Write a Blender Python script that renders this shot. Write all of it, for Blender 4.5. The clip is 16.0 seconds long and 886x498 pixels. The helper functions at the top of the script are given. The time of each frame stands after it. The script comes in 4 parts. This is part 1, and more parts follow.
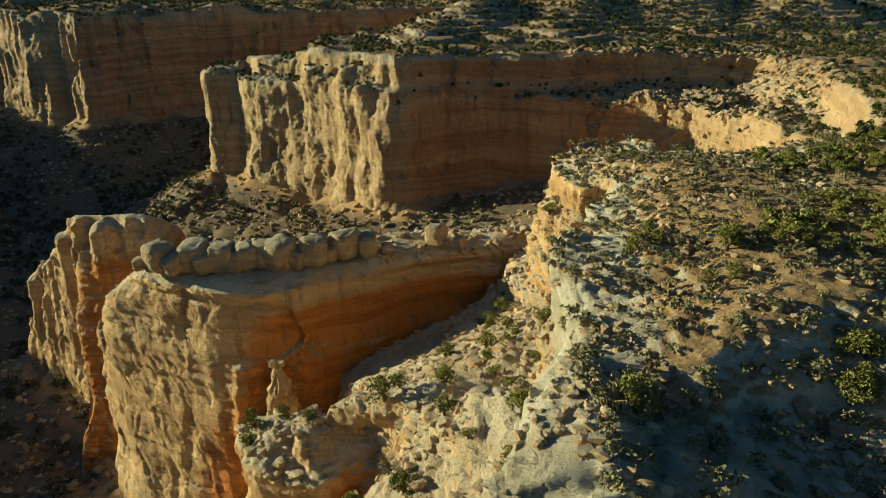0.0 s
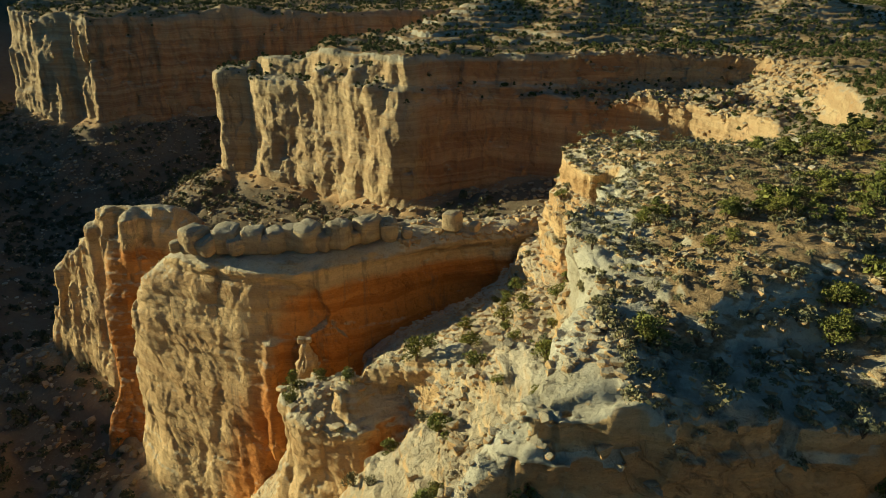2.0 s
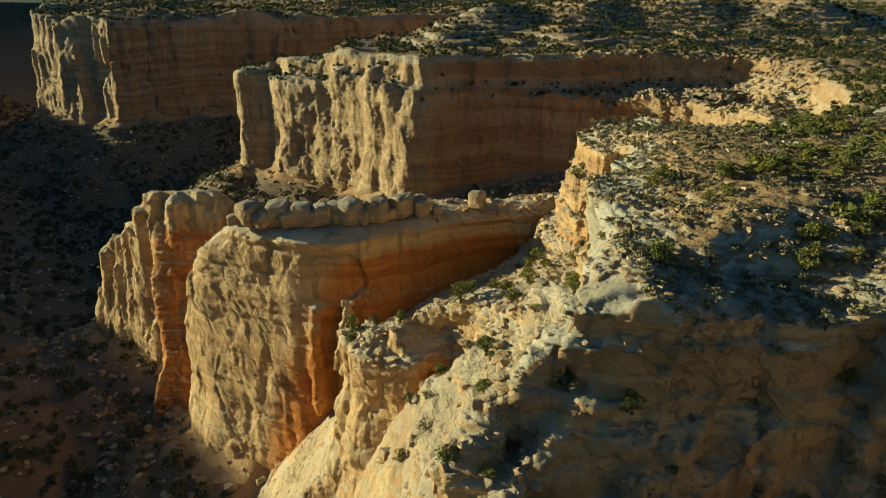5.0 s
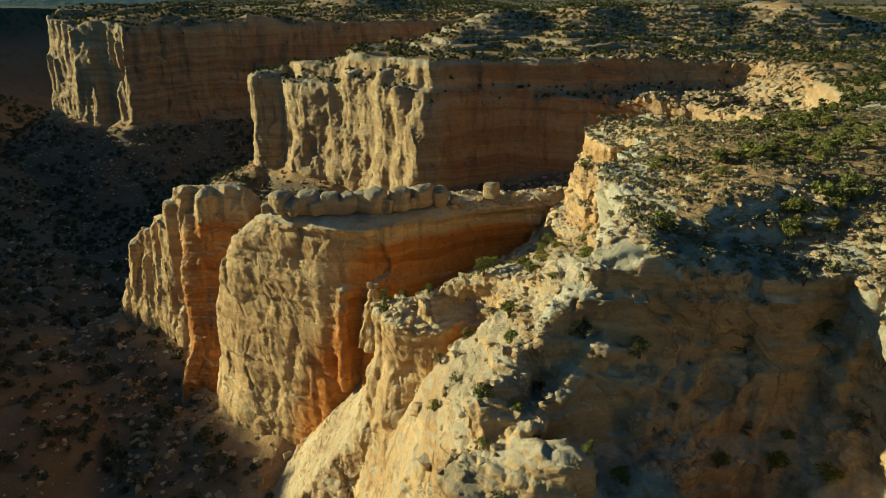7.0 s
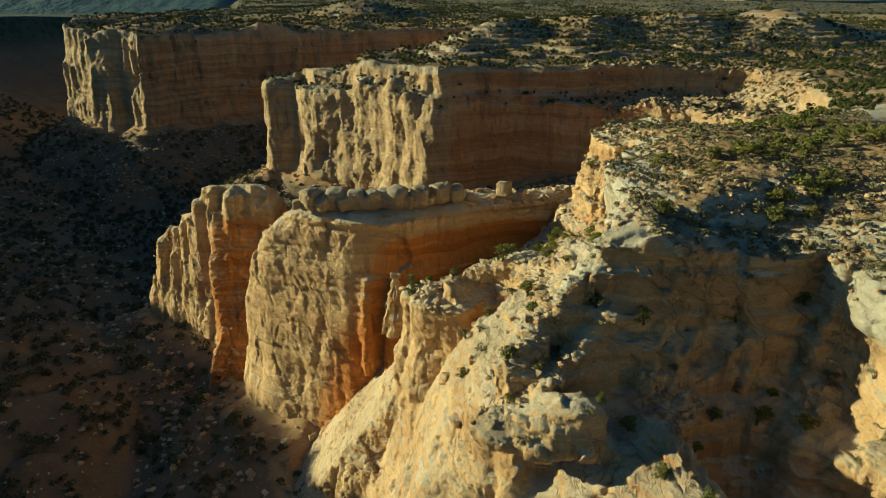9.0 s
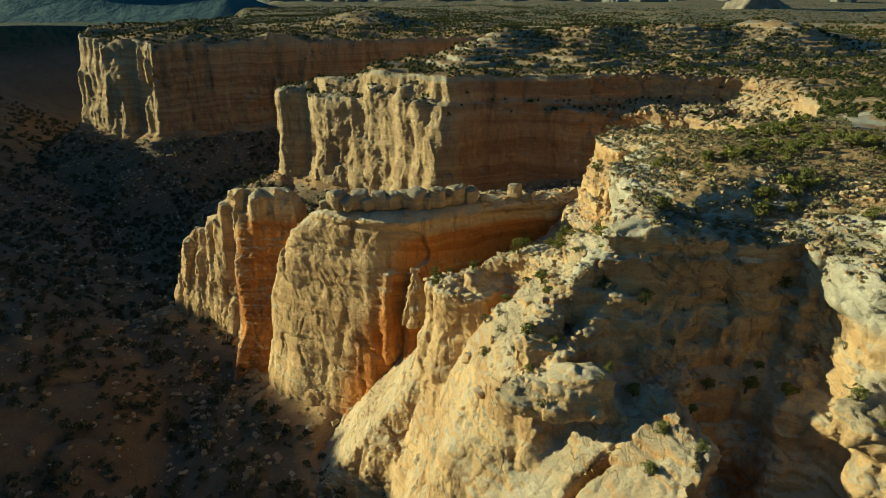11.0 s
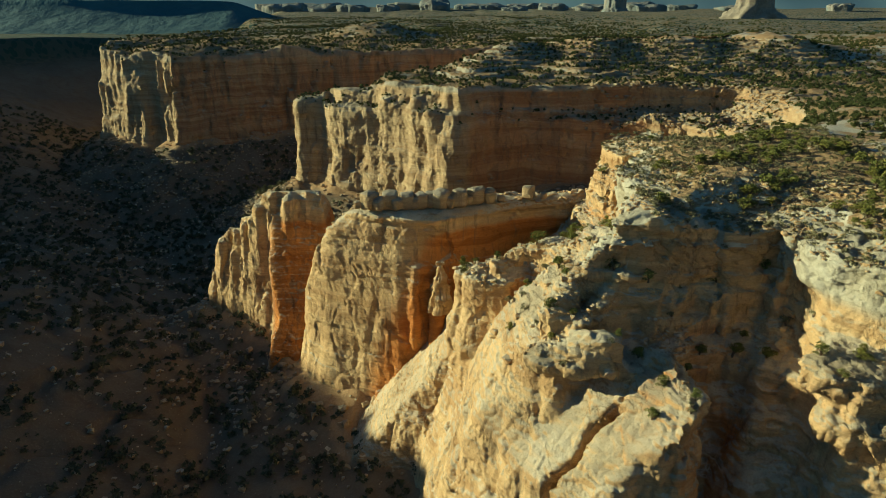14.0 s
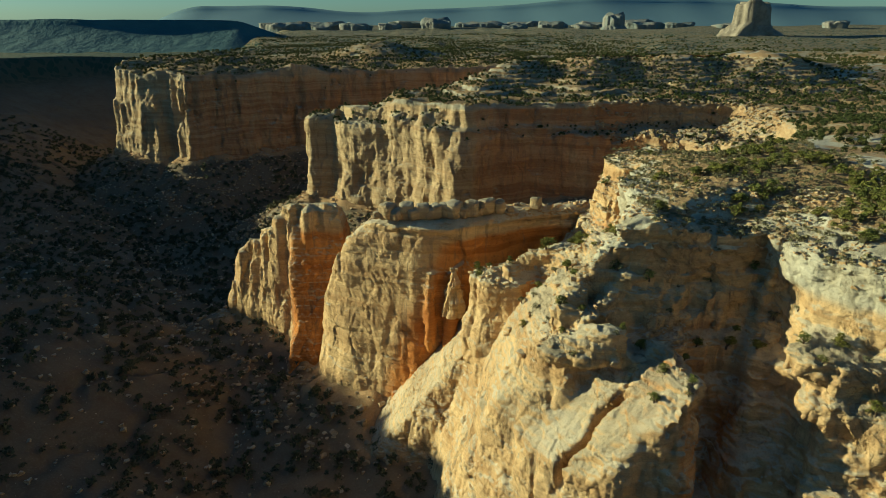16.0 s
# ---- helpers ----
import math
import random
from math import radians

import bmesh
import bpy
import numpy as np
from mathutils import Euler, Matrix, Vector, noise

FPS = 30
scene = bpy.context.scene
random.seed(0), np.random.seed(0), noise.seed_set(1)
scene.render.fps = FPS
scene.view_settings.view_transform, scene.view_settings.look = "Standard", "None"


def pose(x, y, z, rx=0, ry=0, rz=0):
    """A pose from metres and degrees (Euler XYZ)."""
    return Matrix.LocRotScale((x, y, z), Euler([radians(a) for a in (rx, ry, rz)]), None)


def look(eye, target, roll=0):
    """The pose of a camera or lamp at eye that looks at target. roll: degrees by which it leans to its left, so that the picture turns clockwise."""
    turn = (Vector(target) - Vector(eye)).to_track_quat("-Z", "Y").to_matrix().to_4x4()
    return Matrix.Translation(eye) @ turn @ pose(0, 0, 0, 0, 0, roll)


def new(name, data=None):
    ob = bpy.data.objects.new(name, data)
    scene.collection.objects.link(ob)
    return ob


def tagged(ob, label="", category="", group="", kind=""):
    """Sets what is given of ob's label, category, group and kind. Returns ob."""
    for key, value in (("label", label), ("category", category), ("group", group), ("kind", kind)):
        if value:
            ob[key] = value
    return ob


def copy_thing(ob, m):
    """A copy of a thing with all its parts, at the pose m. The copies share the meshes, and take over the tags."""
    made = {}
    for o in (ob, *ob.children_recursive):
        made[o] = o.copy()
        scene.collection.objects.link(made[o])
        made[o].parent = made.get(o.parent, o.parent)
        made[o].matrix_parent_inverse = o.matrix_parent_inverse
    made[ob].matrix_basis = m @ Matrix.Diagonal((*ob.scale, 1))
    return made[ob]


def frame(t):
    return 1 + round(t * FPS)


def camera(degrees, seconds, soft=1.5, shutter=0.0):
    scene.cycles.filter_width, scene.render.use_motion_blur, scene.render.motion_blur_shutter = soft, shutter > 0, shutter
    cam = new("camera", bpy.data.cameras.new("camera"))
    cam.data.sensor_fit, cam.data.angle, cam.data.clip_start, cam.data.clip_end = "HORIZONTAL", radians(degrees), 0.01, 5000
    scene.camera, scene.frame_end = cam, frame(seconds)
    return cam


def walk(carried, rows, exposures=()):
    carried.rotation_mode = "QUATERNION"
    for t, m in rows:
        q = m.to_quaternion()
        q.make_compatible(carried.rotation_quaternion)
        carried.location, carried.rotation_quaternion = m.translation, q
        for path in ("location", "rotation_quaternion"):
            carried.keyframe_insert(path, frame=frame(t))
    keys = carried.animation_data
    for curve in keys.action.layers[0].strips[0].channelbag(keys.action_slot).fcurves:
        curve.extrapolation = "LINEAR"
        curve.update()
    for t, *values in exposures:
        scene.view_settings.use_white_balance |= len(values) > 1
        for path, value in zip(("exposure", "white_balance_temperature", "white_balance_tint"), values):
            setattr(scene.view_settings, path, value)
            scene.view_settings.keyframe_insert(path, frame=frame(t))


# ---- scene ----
cam = camera(69.7, 16.0, soft=0.55)
METRES, EYE, TILT, LEAN, TURN = 100.0, 28.0, -24.6, 0.0, 0.0
EXPOSURES = [(0.0, 0.48, 6450, -9), (9.0, 0.42, 6350, -11), (16.0, 0.44, 5950, -15)]
ROWS = [
    (0.0, 0.0, 0.0, 0.0, -0.0, 0.0, -0.0),
    (0.5, -0.0073, -0.0163, -0.0084, -0.02, 0.06, -0.05),
    (1.0, -0.0156, -0.0348, -0.0171, -0.04, 0.12, -0.08),
    (1.5, -0.0246, -0.0548, -0.0266, -0.05, 0.2, -0.1),
    (2.0, -0.0342, -0.076, -0.0363, -0.05, 0.26, -0.12),
    (2.5, -0.0437, -0.0983, -0.0468, -0.04, 0.35, -0.13),
    (3.0, -0.0531, -0.1216, -0.0576, -0.04, 0.41, -0.15),
    (3.5, -0.063, -0.1456, -0.069, -0.04, 0.48, -0.17),
    (4.0, -0.0731, -0.1702, -0.0806, -0.03, 0.54, -0.18),
    (6.5, -0.1225, -0.302, -0.1389, 0.0, 1.07, -0.26),
    (7.0, -0.1329, -0.3301, -0.1498, 0.01, 1.21, -0.29),
    (7.5, -0.143, -0.3588, -0.1604, 0.03, 1.36, -0.3),
    (8.0, -0.1538, -0.3883, -0.1691, 0.03, 1.5, -0.28),
    (8.5, -0.1642, -0.4191, -0.1777, 0.04, 1.65, -0.28),
    (9.0, -0.1746, -0.4496, -0.1855, 0.05, 1.77, -0.27),
    (11.5, -0.2275, -0.6073, -0.2238, 0.05, 2.5, -0.25),
    (12.0, -0.2374, -0.6389, -0.2322, 0.05, 2.61, -0.25),
    (12.5, -0.2484, -0.6711, -0.2402, 0.03, 2.7, -0.25),
    (13.0, -0.2601, -0.7032, -0.2469, 0.03, 2.79, -0.21),
    (13.5, -0.272, -0.7356, -0.2542, 0.05, 2.91, -0.16),
    (14.0, -0.2832, -0.7673, -0.2619, 0.06, 3.07, -0.12),
    (14.5, -0.2944, -0.7988, -0.2705, 0.07, 3.28, -0.08),
    (15.0, -0.3047, -0.83, -0.2788, 0.09, 3.58, -0.04),
    (15.5, -0.3147, -0.862, -0.2871, 0.11, 4.02, -0.02),
    (16.0, -0.3247, -0.8943, -0.295, 0.11, 4.47, 0.01),
]
PATH = [(t, pose(0, 0, EYE, TILT, LEAN, TURN) @ pose(METRES * x, METRES * y, METRES * z, 90 + pitch, roll, yaw)) for t, x, y, z, yaw, pitch, roll in ROWS]
walk(cam, PATH, EXPOSURES)

# ---- world and sun ----
SUN_ELEVATION, SUN_FROM = 13.5, 168.8   # degrees; the sun stands towards -x, a little towards +y
world = bpy.data.worlds.new("sky")
scene.world = world
world.use_nodes = True
wn = world.node_tree.nodes
sky = wn.new("ShaderNodeTexSky")
sky.sky_type, sky.sun_disc = "NISHITA", False
sky.sun_elevation, sky.sun_rotation = radians(SUN_ELEVATION), radians(90 - SUN_FROM)
sky.altitude, sky.air_density, sky.dust_density, sky.ozone_density = 1500, 1.0, 1.0, 2.5
wn["Background"].inputs["Strength"].default_value = 0.048
tone = wn.new("ShaderNodeMix")
tone.data_type, tone.blend_type = "RGBA", "MULTIPLY"
tone.inputs["Factor"].default_value, tone.inputs["B"].default_value = 1.0, (0.70, 0.94, 1.08, 1)
world.node_tree.links.new(sky.outputs[0], tone.inputs["A"])
world.node_tree.links.new(tone.outputs["Result"], wn["Background"].inputs[0])
sun_data = bpy.data.lights.new("sun", "SUN")
sun_data.energy, sun_data.angle, sun_data.color = 5.0, radians(0.6), (1.0, 0.85, 0.55)
sun = new("sun", sun_data)
sun_way = Vector((math.cos(radians(SUN_FROM)) * math.cos(radians(SUN_ELEVATION)),
                  math.sin(radians(SUN_FROM)) * math.cos(radians(SUN_ELEVATION)), math.sin(radians(SUN_ELEVATION))))
sun.matrix_world = look(sun_way * 300, (0, 0, 0))


# ---- materials ----
class Nodes:
    """A small builder for node materials."""

    def __init__(self, name):
        self.m = bpy.data.materials.new(name)
        self.m.use_nodes = True
        self.t = self.m.node_tree
        self.bsdf = self.t.nodes["Principled BSDF"]

    def put(self, socket, value):
        if isinstance(value, bpy.types.NodeSocket):
            self.t.links.new(value, socket)
        else:
            socket.default_value = value

    def geo(self, what="Position"):
        return self.t.nodes.new("ShaderNodeNewGeometry").outputs[what]

    def math(self, op, a, b=0.0, clamp=False):
        n = self.t.nodes.new("ShaderNodeMath")
        n.operation, n.use_clamp = op, clamp
        self.put(n.inputs[0], a), self.put(n.inputs[1], b)
        return n.outputs[0]

    def scaled(self, v, s):
        n = self.t.nodes.new("ShaderNodeVectorMath")
        n.operation = "MULTIPLY"
        self.put(n.inputs[0], v), self.put(n.inputs[1], s)
        return n.outputs[0]

    def added(self, v, s):
        n = self.t.nodes.new("ShaderNodeVectorMath")
        n.operation = "ADD"
        self.put(n.inputs[0], v), self.put(n.inputs[1], s)
        return n.outputs[0]

    def noise(self, v, scale, detail=4.0, rough=0.55, distort=0.0, out="Fac"):
        n = self.t.nodes.new("ShaderNodeTexNoise")
        self.put(n.inputs["Vector"], v)
        for k, x in (("Scale", scale), ("Detail", detail), ("Roughness", rough), ("Distortion", distort)):
            self.put(n.inputs[k], x)
        return n.outputs[out]

    def voronoi(self, v, scale, feature="F1", out="Distance"):
        n = self.t.nodes.new("ShaderNodeTexVoronoi")
        n.feature = feature
        self.put(n.inputs["Vector"], v), self.put(n.inputs["Scale"], scale)
        return n.outputs[out]

    def ramp(self, f, lo, hi, a=0.0, b=1.0):
        n = self.t.nodes.new("ShaderNodeMapRange")
        n.interpolation_type = "SMOOTHSTEP"
        for k, x in (("Value", f), ("From Min", lo), ("From Max", hi), ("To Min", a), ("To Max", b)):
            self.put(n.inputs[k], x)
        return n.outputs[0]

    def mix(self, f, a, b, how="MIX"):
        n = self.t.nodes.new("ShaderNodeMix")
        n.data_type, n.blend_type = "RGBA", how
        self.put(n.inputs["Factor"], f)
        self.put(n.inputs["A"], a if isinstance(a, bpy.types.NodeSocket) else (*a, 1))
        self.put(n.inputs["B"], b if isinstance(b, bpy.types.NodeSocket) else (*b, 1))
        return n.outputs["Result"]

    def attribute(self, name):
        n = self.t.nodes.new("ShaderNodeAttribute")
        n.attribute_name = name
        return n.outputs["Fac"]

    def split(self, v):
        n = self.t.nodes.new("ShaderNodeSeparateXYZ")
        self.put(n.inputs[0], v)
        return n.outputs

    def bump(self, height, strength, distance, before=None):
        n = self.t.nodes.new("ShaderNodeBump")
        self.put(n.inputs["Height"], height)
        self.put(n.inputs["Strength"], strength), self.put(n.inputs["Distance"], distance)
        if before is not None:
            self.put(n.inputs["Normal"], before)
        return n.outputs[0]

    def done(self, colour, rough=0.9, normal=None):
        self.put(self.bsdf.inputs["Base Color"], colour)
        self.put(self.bsdf.inputs["Roughness"], rough)
        self.bsdf.inputs["Specular IOR Level"].default_value = 0.2
        if normal is not None:
            self.put(self.bsdf.inputs["Normal"], normal)
        return self.m


def rock_material(name, pale, tan, orange, dark, soil):
    """Bedded sandstone: pale caps, tan faces, rust-red iron with bounce light painted in by the first mask, dark
    varnish streaks, soil in flat pockets.
    """
    k = Nodes(name)
    p = k.geo()
    warp = k.noise(k.scaled(p, (0.03, 0.03, 0.03)), 1.0, 3.0)
    px, py, pz = k.split(p)
    zz = k.math("ADD", pz, k.math("MULTIPLY", warp, 9.0))
    comb = k.t.nodes.new("ShaderNodeCombineXYZ")
    k.put(comb.inputs[0], k.math("MULTIPLY", px, 0.02)), k.put(comb.inputs[1], k.math("MULTIPLY", py, 0.02)), k.put(comb.inputs[2], zz)
    beds = k.noise(comb.outputs[0], 0.22, 5.0, 0.7)
    thin = k.noise(comb.outputs[0], 1.3, 4.0, 0.75)
    nz = k.split(k.geo("Normal"))[2]
    flat = k.ramp(nz, 0.35, 0.8)
    streak = k.noise(k.scaled(p, (0.35, 0.35, 0.022)), 1.0, 6.0, 0.65, 0.6)
    blotch = k.noise(k.scaled(p, (0.09, 0.09, 0.06)), 1.0, 5.0, 0.6, 0.4)
    grain = k.noise(p, 2.6, 6.0, 0.7)
    iron_bounce = k.attribute("iron_bounce")
    cap = k.attribute("cap")
    face = k.mix(k.ramp(beds, 0.35, 0.65), tan, [c * f for c, f in zip(tan, (0.74, 0.66, 0.60))])
    face = k.mix(k.math("MULTIPLY", k.ramp(thin, 0.45, 0.7), 0.35), face, [c * f for c, f in zip(tan, (0.62, 0.52, 0.45))])
    rust = k.mix(k.ramp(beds, 0.4, 0.62), orange, [c * f for c, f in zip(orange, (0.72, 0.62, 0.55))])
    amount = k.math("MULTIPLY", k.ramp(k.math("ADD", iron_bounce, k.math("MULTIPLY", k.math("SUBTRACT", blotch, 0.5), 0.9)), 0.3, 0.7), 1.0)
    face = k.mix(amount, face, rust)
    varnish = k.math("MULTIPLY", k.ramp(k.math("ADD", streak, k.math("MULTIPLY", blotch, 0.5)), 0.78, 0.95), 0.55)
    face = k.mix(varnish, face, dark)
    top = k.mix(k.ramp(blotch, 0.35, 0.65), pale, [c * f for c, f in zip(pale, (0.72, 0.68, 0.62))])
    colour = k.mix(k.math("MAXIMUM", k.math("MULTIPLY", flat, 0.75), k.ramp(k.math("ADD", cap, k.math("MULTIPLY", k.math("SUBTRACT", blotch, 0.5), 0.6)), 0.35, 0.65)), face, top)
    pocket = k.noise(k.scaled(p, (0.11, 0.11, 0.11)), 1.0, 5.0, 0.6)
    sand = k.math("MULTIPLY", k.ramp(nz, 0.72, 0.90), k.ramp(k.math("ADD", pocket, k.math("MULTIPLY", k.attribute("soil"), 0.45)), 0.58, 0.68))
    colour = k.mix(sand, colour, k.mix(k.ramp(grain, 0.35, 0.7), soil, [c * 0.6 for c in soil]))
    colour = k.mix(k.math("MULTIPLY", k.ramp(grain, 0.48, 0.68), 0.36), colour, k.mix(1.0, colour, (0.46, 0.41, 0.35), "MULTIPLY"))
    chips = k.voronoi(k.added(k.scaled(p, (0.9, 0.9, 1.6)), k.scaled(k.noise(p, 1.1, 3.0, out="Color"), (1.2, 1.2, 1.2))), 1.0, "F1", "Color")
    colour = k.mix(k.math("MULTIPLY", k.ramp(k.split(chips)[0], 0.5, 0.9), 0.13), colour, k.mix(1.0, colour, (0.62, 0.56, 0.48), "MULTIPLY"))
    pale_chip = k.math("MULTIPLY", k.ramp(k.noise(k.scaled(p, (1, 1, 2.2)), 1.7, 5.0, 0.7), 0.56, 0.66), 0.2)
    colour = k.mix(pale_chip, colour, k.mix(0.5, colour, [min(1.0, 1.15 * c) for c in pale]))
    cracks = k.voronoi(k.added(k.scaled(p, (0.5, 0.5, 0.28)), k.scaled(k.noise(p, 0.7, 3.0, out="Color"), (0.9, 0.9, 0.9))), 1.0, "DISTANCE_TO_EDGE")
    crack = k.ramp(cracks, 0.0, 0.06)
    h = k.math("ADD", k.math("MULTIPLY", k.noise(p, 0.9, 8.0, 0.70), 0.7), k.math("MULTIPLY", crack, 0.05))
    h = k.math("ADD", h, k.math("MULTIPLY", thin, 0.45))
    turned = k.t.nodes.new("ShaderNodeVectorRotate")
    turned.rotation_type = "EULER_XYZ"
    k.put(turned.inputs["Vector"], k.added(p, k.scaled(k.noise(p, 0.12, 3.0, out="Color"), (7.0, 7.0, 7.0))))
    turned.inputs["Rotation"].default_value = (0.35, 0.55, 0.3)
    split = k.noise(k.scaled(turned.outputs[0], (0.30, 0.24, 0.05)), 1.0, 5.0, 0.55)
    ridged = k.math("ABSOLUTE", k.math("SUBTRACT", split, 0.5))
    sparse = k.ramp(k.noise(p, 0.09, 3.0), 0.45, 0.6)
    h = k.math("ADD", h, k.math("MULTIPLY", k.math("MULTIPLY", k.ramp(ridged, 0.0, 0.03), 0.35), sparse))
    lines = k.math("MULTIPLY", k.math("ADD", k.math("MULTIPLY", k.ramp(ridged, 0.0, 0.012, 1.0, 0.0), sparse), k.ramp(cracks, 0.0, 0.02, 0.1, 0.0)), 0.55, True)
    colour = k.mix(lines, colour, k.mix(1.0, colour, (0.5, 0.44, 0.38), "MULTIPLY"))
    h = k.math("ADD", h, k.math("MULTIPLY", k.split(chips)[1], 0.1))
    n = k.bump(h, 1.0, 0.8)
    n = k.bump(k.noise(p, 5.0, 6.0, 0.75), 0.9, 0.18, n)
    return k.done(colour, 0.92, n)


def ground_material():
    """Red-brown canyon soil with pale gravel, darker scrubby patches and scattered stones."""
    k = Nodes("canyon_soil")
    p = k.geo()
    big = k.noise(k.scaled(p, (0.018, 0.018, 0.018)), 1.0, 5.0, 0.6, 0.5)
    mid = k.noise(p, 0.16, 6.0, 0.65)
    fine = k.noise(p, 1.4, 6.0, 0.75)
    c = k.mix(k.ramp(big, 0.35, 0.65), (0.185, 0.137, 0.09), (0.215, 0.168, 0.113))
    c = k.mix(k.math("MULTIPLY", k.ramp(mid, 0.42, 0.7), 0.6), c, (0.16, 0.10, 0.06))
    c = k.mix(k.math("MULTIPLY", k.ramp(fine, 0.5, 0.75), 0.5), c, (0.42, 0.33, 0.23))
    c = k.mix(k.ramp(k.math("ADD", k.attribute("talus"), k.math("MULTIPLY", k.math("SUBTRACT", mid, 0.5), 0.9)), 0.4, 0.8), c, k.mix(k.ramp(fine, 0.35, 0.7), (0.50, 0.33, 0.18), (0.36, 0.22, 0.11)))
    px, py, pz = k.split(p)
    distant = k.math("MULTIPLY", k.math("MAXIMUM", k.ramp(py, 480, 800), k.ramp(px, -380, -440)), k.ramp(pz, -60, -35))
    bushes = k.ramp(k.math("ADD", k.voronoi(k.scaled(p, (0.16, 0.11, 0.0)), 1.0), k.math("MULTIPLY", k.noise(k.scaled(p, (0.01, 0.006, 0.01)), 1.0, 4.0), 0.7)), 0.72, 0.98, 1.0, 0.0)
    c = k.mix(k.math("MULTIPLY", distant, k.math("MAXIMUM", bushes, 0.75)), c, (0.036, 0.066, 0.046))
    c = k.mix(k.math("MULTIPLY", k.ramp(k.math("ADD", k.attribute("wash"), k.math("MULTIPLY", k.math("SUBTRACT", mid, 0.5), 0.8)), 0.45, 0.9), 0.3), c, (0.27, 0.21, 0.155))
    top = k.attribute("top")
    ledge = k.ramp(k.noise(k.scaled(p, (0.05, 0.05, 0.25)), 1.0, 5.0, 0.62), 0.48, 0.58)
    shelf = k.mix(ledge, k.mix(k.ramp(fine, 0.35, 0.7), (0.46, 0.30, 0.16), (0.34, 0.22, 0.12)), k.mix(k.ramp(fine, 0.3, 0.7), (0.60, 0.55, 0.45), (0.42, 0.37, 0.29)))
    c = k.mix(k.math("MULTIPLY", top, k.math("SUBTRACT", 1.0, k.math("MULTIPLY", distant, k.math("MAXIMUM", bushes, 0.7)))), c, shelf)
    n = k.bump(k.math("ADD", mid, k.math("MULTIPLY", fine, 0.3)), 0.8, 1.2)
    return k.done(c, 0.95, n)


def leaf_material(name, a, b):
    k = Nodes(name)
    rnd = k.geo("Random Per Island")
    info = k.t.nodes.new("ShaderNodeObjectInfo").outputs["Random"]
    c = k.mix(rnd, a, b)
    c = k.mix(k.math("MULTIPLY", info, 0.5), c, k.mix(1.0, c, (1.25, 0.95, 0.6), "MULTIPLY"))
    return k.done(c, 0.75)


def plain_material(name, a, b, scale, rough=0.9, bump=0.3):
    k = Nodes(name)
    p = k.geo()
    f = k.noise(p, scale, 6.0, 0.65)
    return k.done(k.mix(k.ramp(f, 0.35, 0.65), a, b), rough, k.bump(f, bump, 0.5 / scale))


# Both oranges are raised to stand for bounce light on shaded walls.
ROCK = rock_material("sandstone", (0.68, 0.625, 0.50), (0.76, 0.53, 0.285), (0.70, 0.29, 0.08), (0.18, 0.14, 0.10), (0.54, 0.36, 0.19))
FAR_ROCK = rock_material("red_sandstone", (0.47, 0.425, 0.34), (0.60, 0.445, 0.265), (0.57, 0.325, 0.165), (0.26, 0.18, 0.115), (0.42, 0.28, 0.15))
SOIL = ground_material()
JUNIPER = leaf_material("juniper_leaves", (0.085, 0.105, 0.03), (0.26, 0.265, 0.075))
FAR_LEAVES = leaf_material("distant_leaves", (0.036, 0.052, 0.018), (0.11, 0.12, 0.04))
CANYON_LEAVES = leaf_material("canyon_leaves", (0.075, 0.085, 0.045), (0.15, 0.145, 0.085))
SAGE = leaf_material("sage_leaves", (0.14, 0.145, 0.09), (0.25, 0.235, 0.14))
BARK = plain_material("bark", (0.16, 0.11, 0.075), (0.09, 0.065, 0.045), 6.0)

# ---- noise and solids ----
rng = np.random.default_rng(7)
PERM = rng.permutation(256).astype(np.int32)
PERM = np.concatenate([PERM, PERM, PERM])
GRAD = rng.normal(size=(256, 3)).astype(np.float32)
GRAD /= np.linalg.norm(GRAD, axis=1, keepdims=True)


def perlin(p, sx=1.0, sy=None, sz=None, seed=0):
    """Gradient noise at points p (N, 3), each axis divided by its own length in metres."""
    sy, sz = sx if sy is None else sy, sx if sz is None else sz
    q = p.astype(np.float32) / np.array([sx, sy, sz], np.float32) + np.float32(17.3 * seed + 100.5)
    i = np.floor(q).astype(np.int32)
    f = q - i
    i &= 255
    u = f * f * f * (f * (f * 6 - 15) + 10)
    out = np.zeros(len(p), np.float32)
    for dx in (0, 1):
        ax = PERM[i[:, 0] + dx]
        wx = u[:, 0] if dx else 1 - u[:, 0]
        for dy in (0, 1):
            ay = PERM[ax + i[:, 1] + dy]
            wy = wx * (u[:, 1] if dy else 1 - u[:, 1])
            for dz in (0, 1):
                g = GRAD[PERM[ay + i[:, 2] + dz]]
                d = g[:, 0] * (f[:, 0] - dx) + g[:, 1] * (f[:, 1] - dy) + g[:, 2] * (f[:, 2] - dz)
                out += wy * (u[:, 2] if dz else 1 - u[:, 2]) * d
    return out * 1.5


def fbm(p, scale, octaves=4, seed=0, gain=0.5):
    out, amp = np.zeros(len(p), np.float32), 1.0
    for k in range(octaves):
        out += amp * perlin(p, scale / 2 ** k, seed=seed + k)
        amp *= gain
    return out


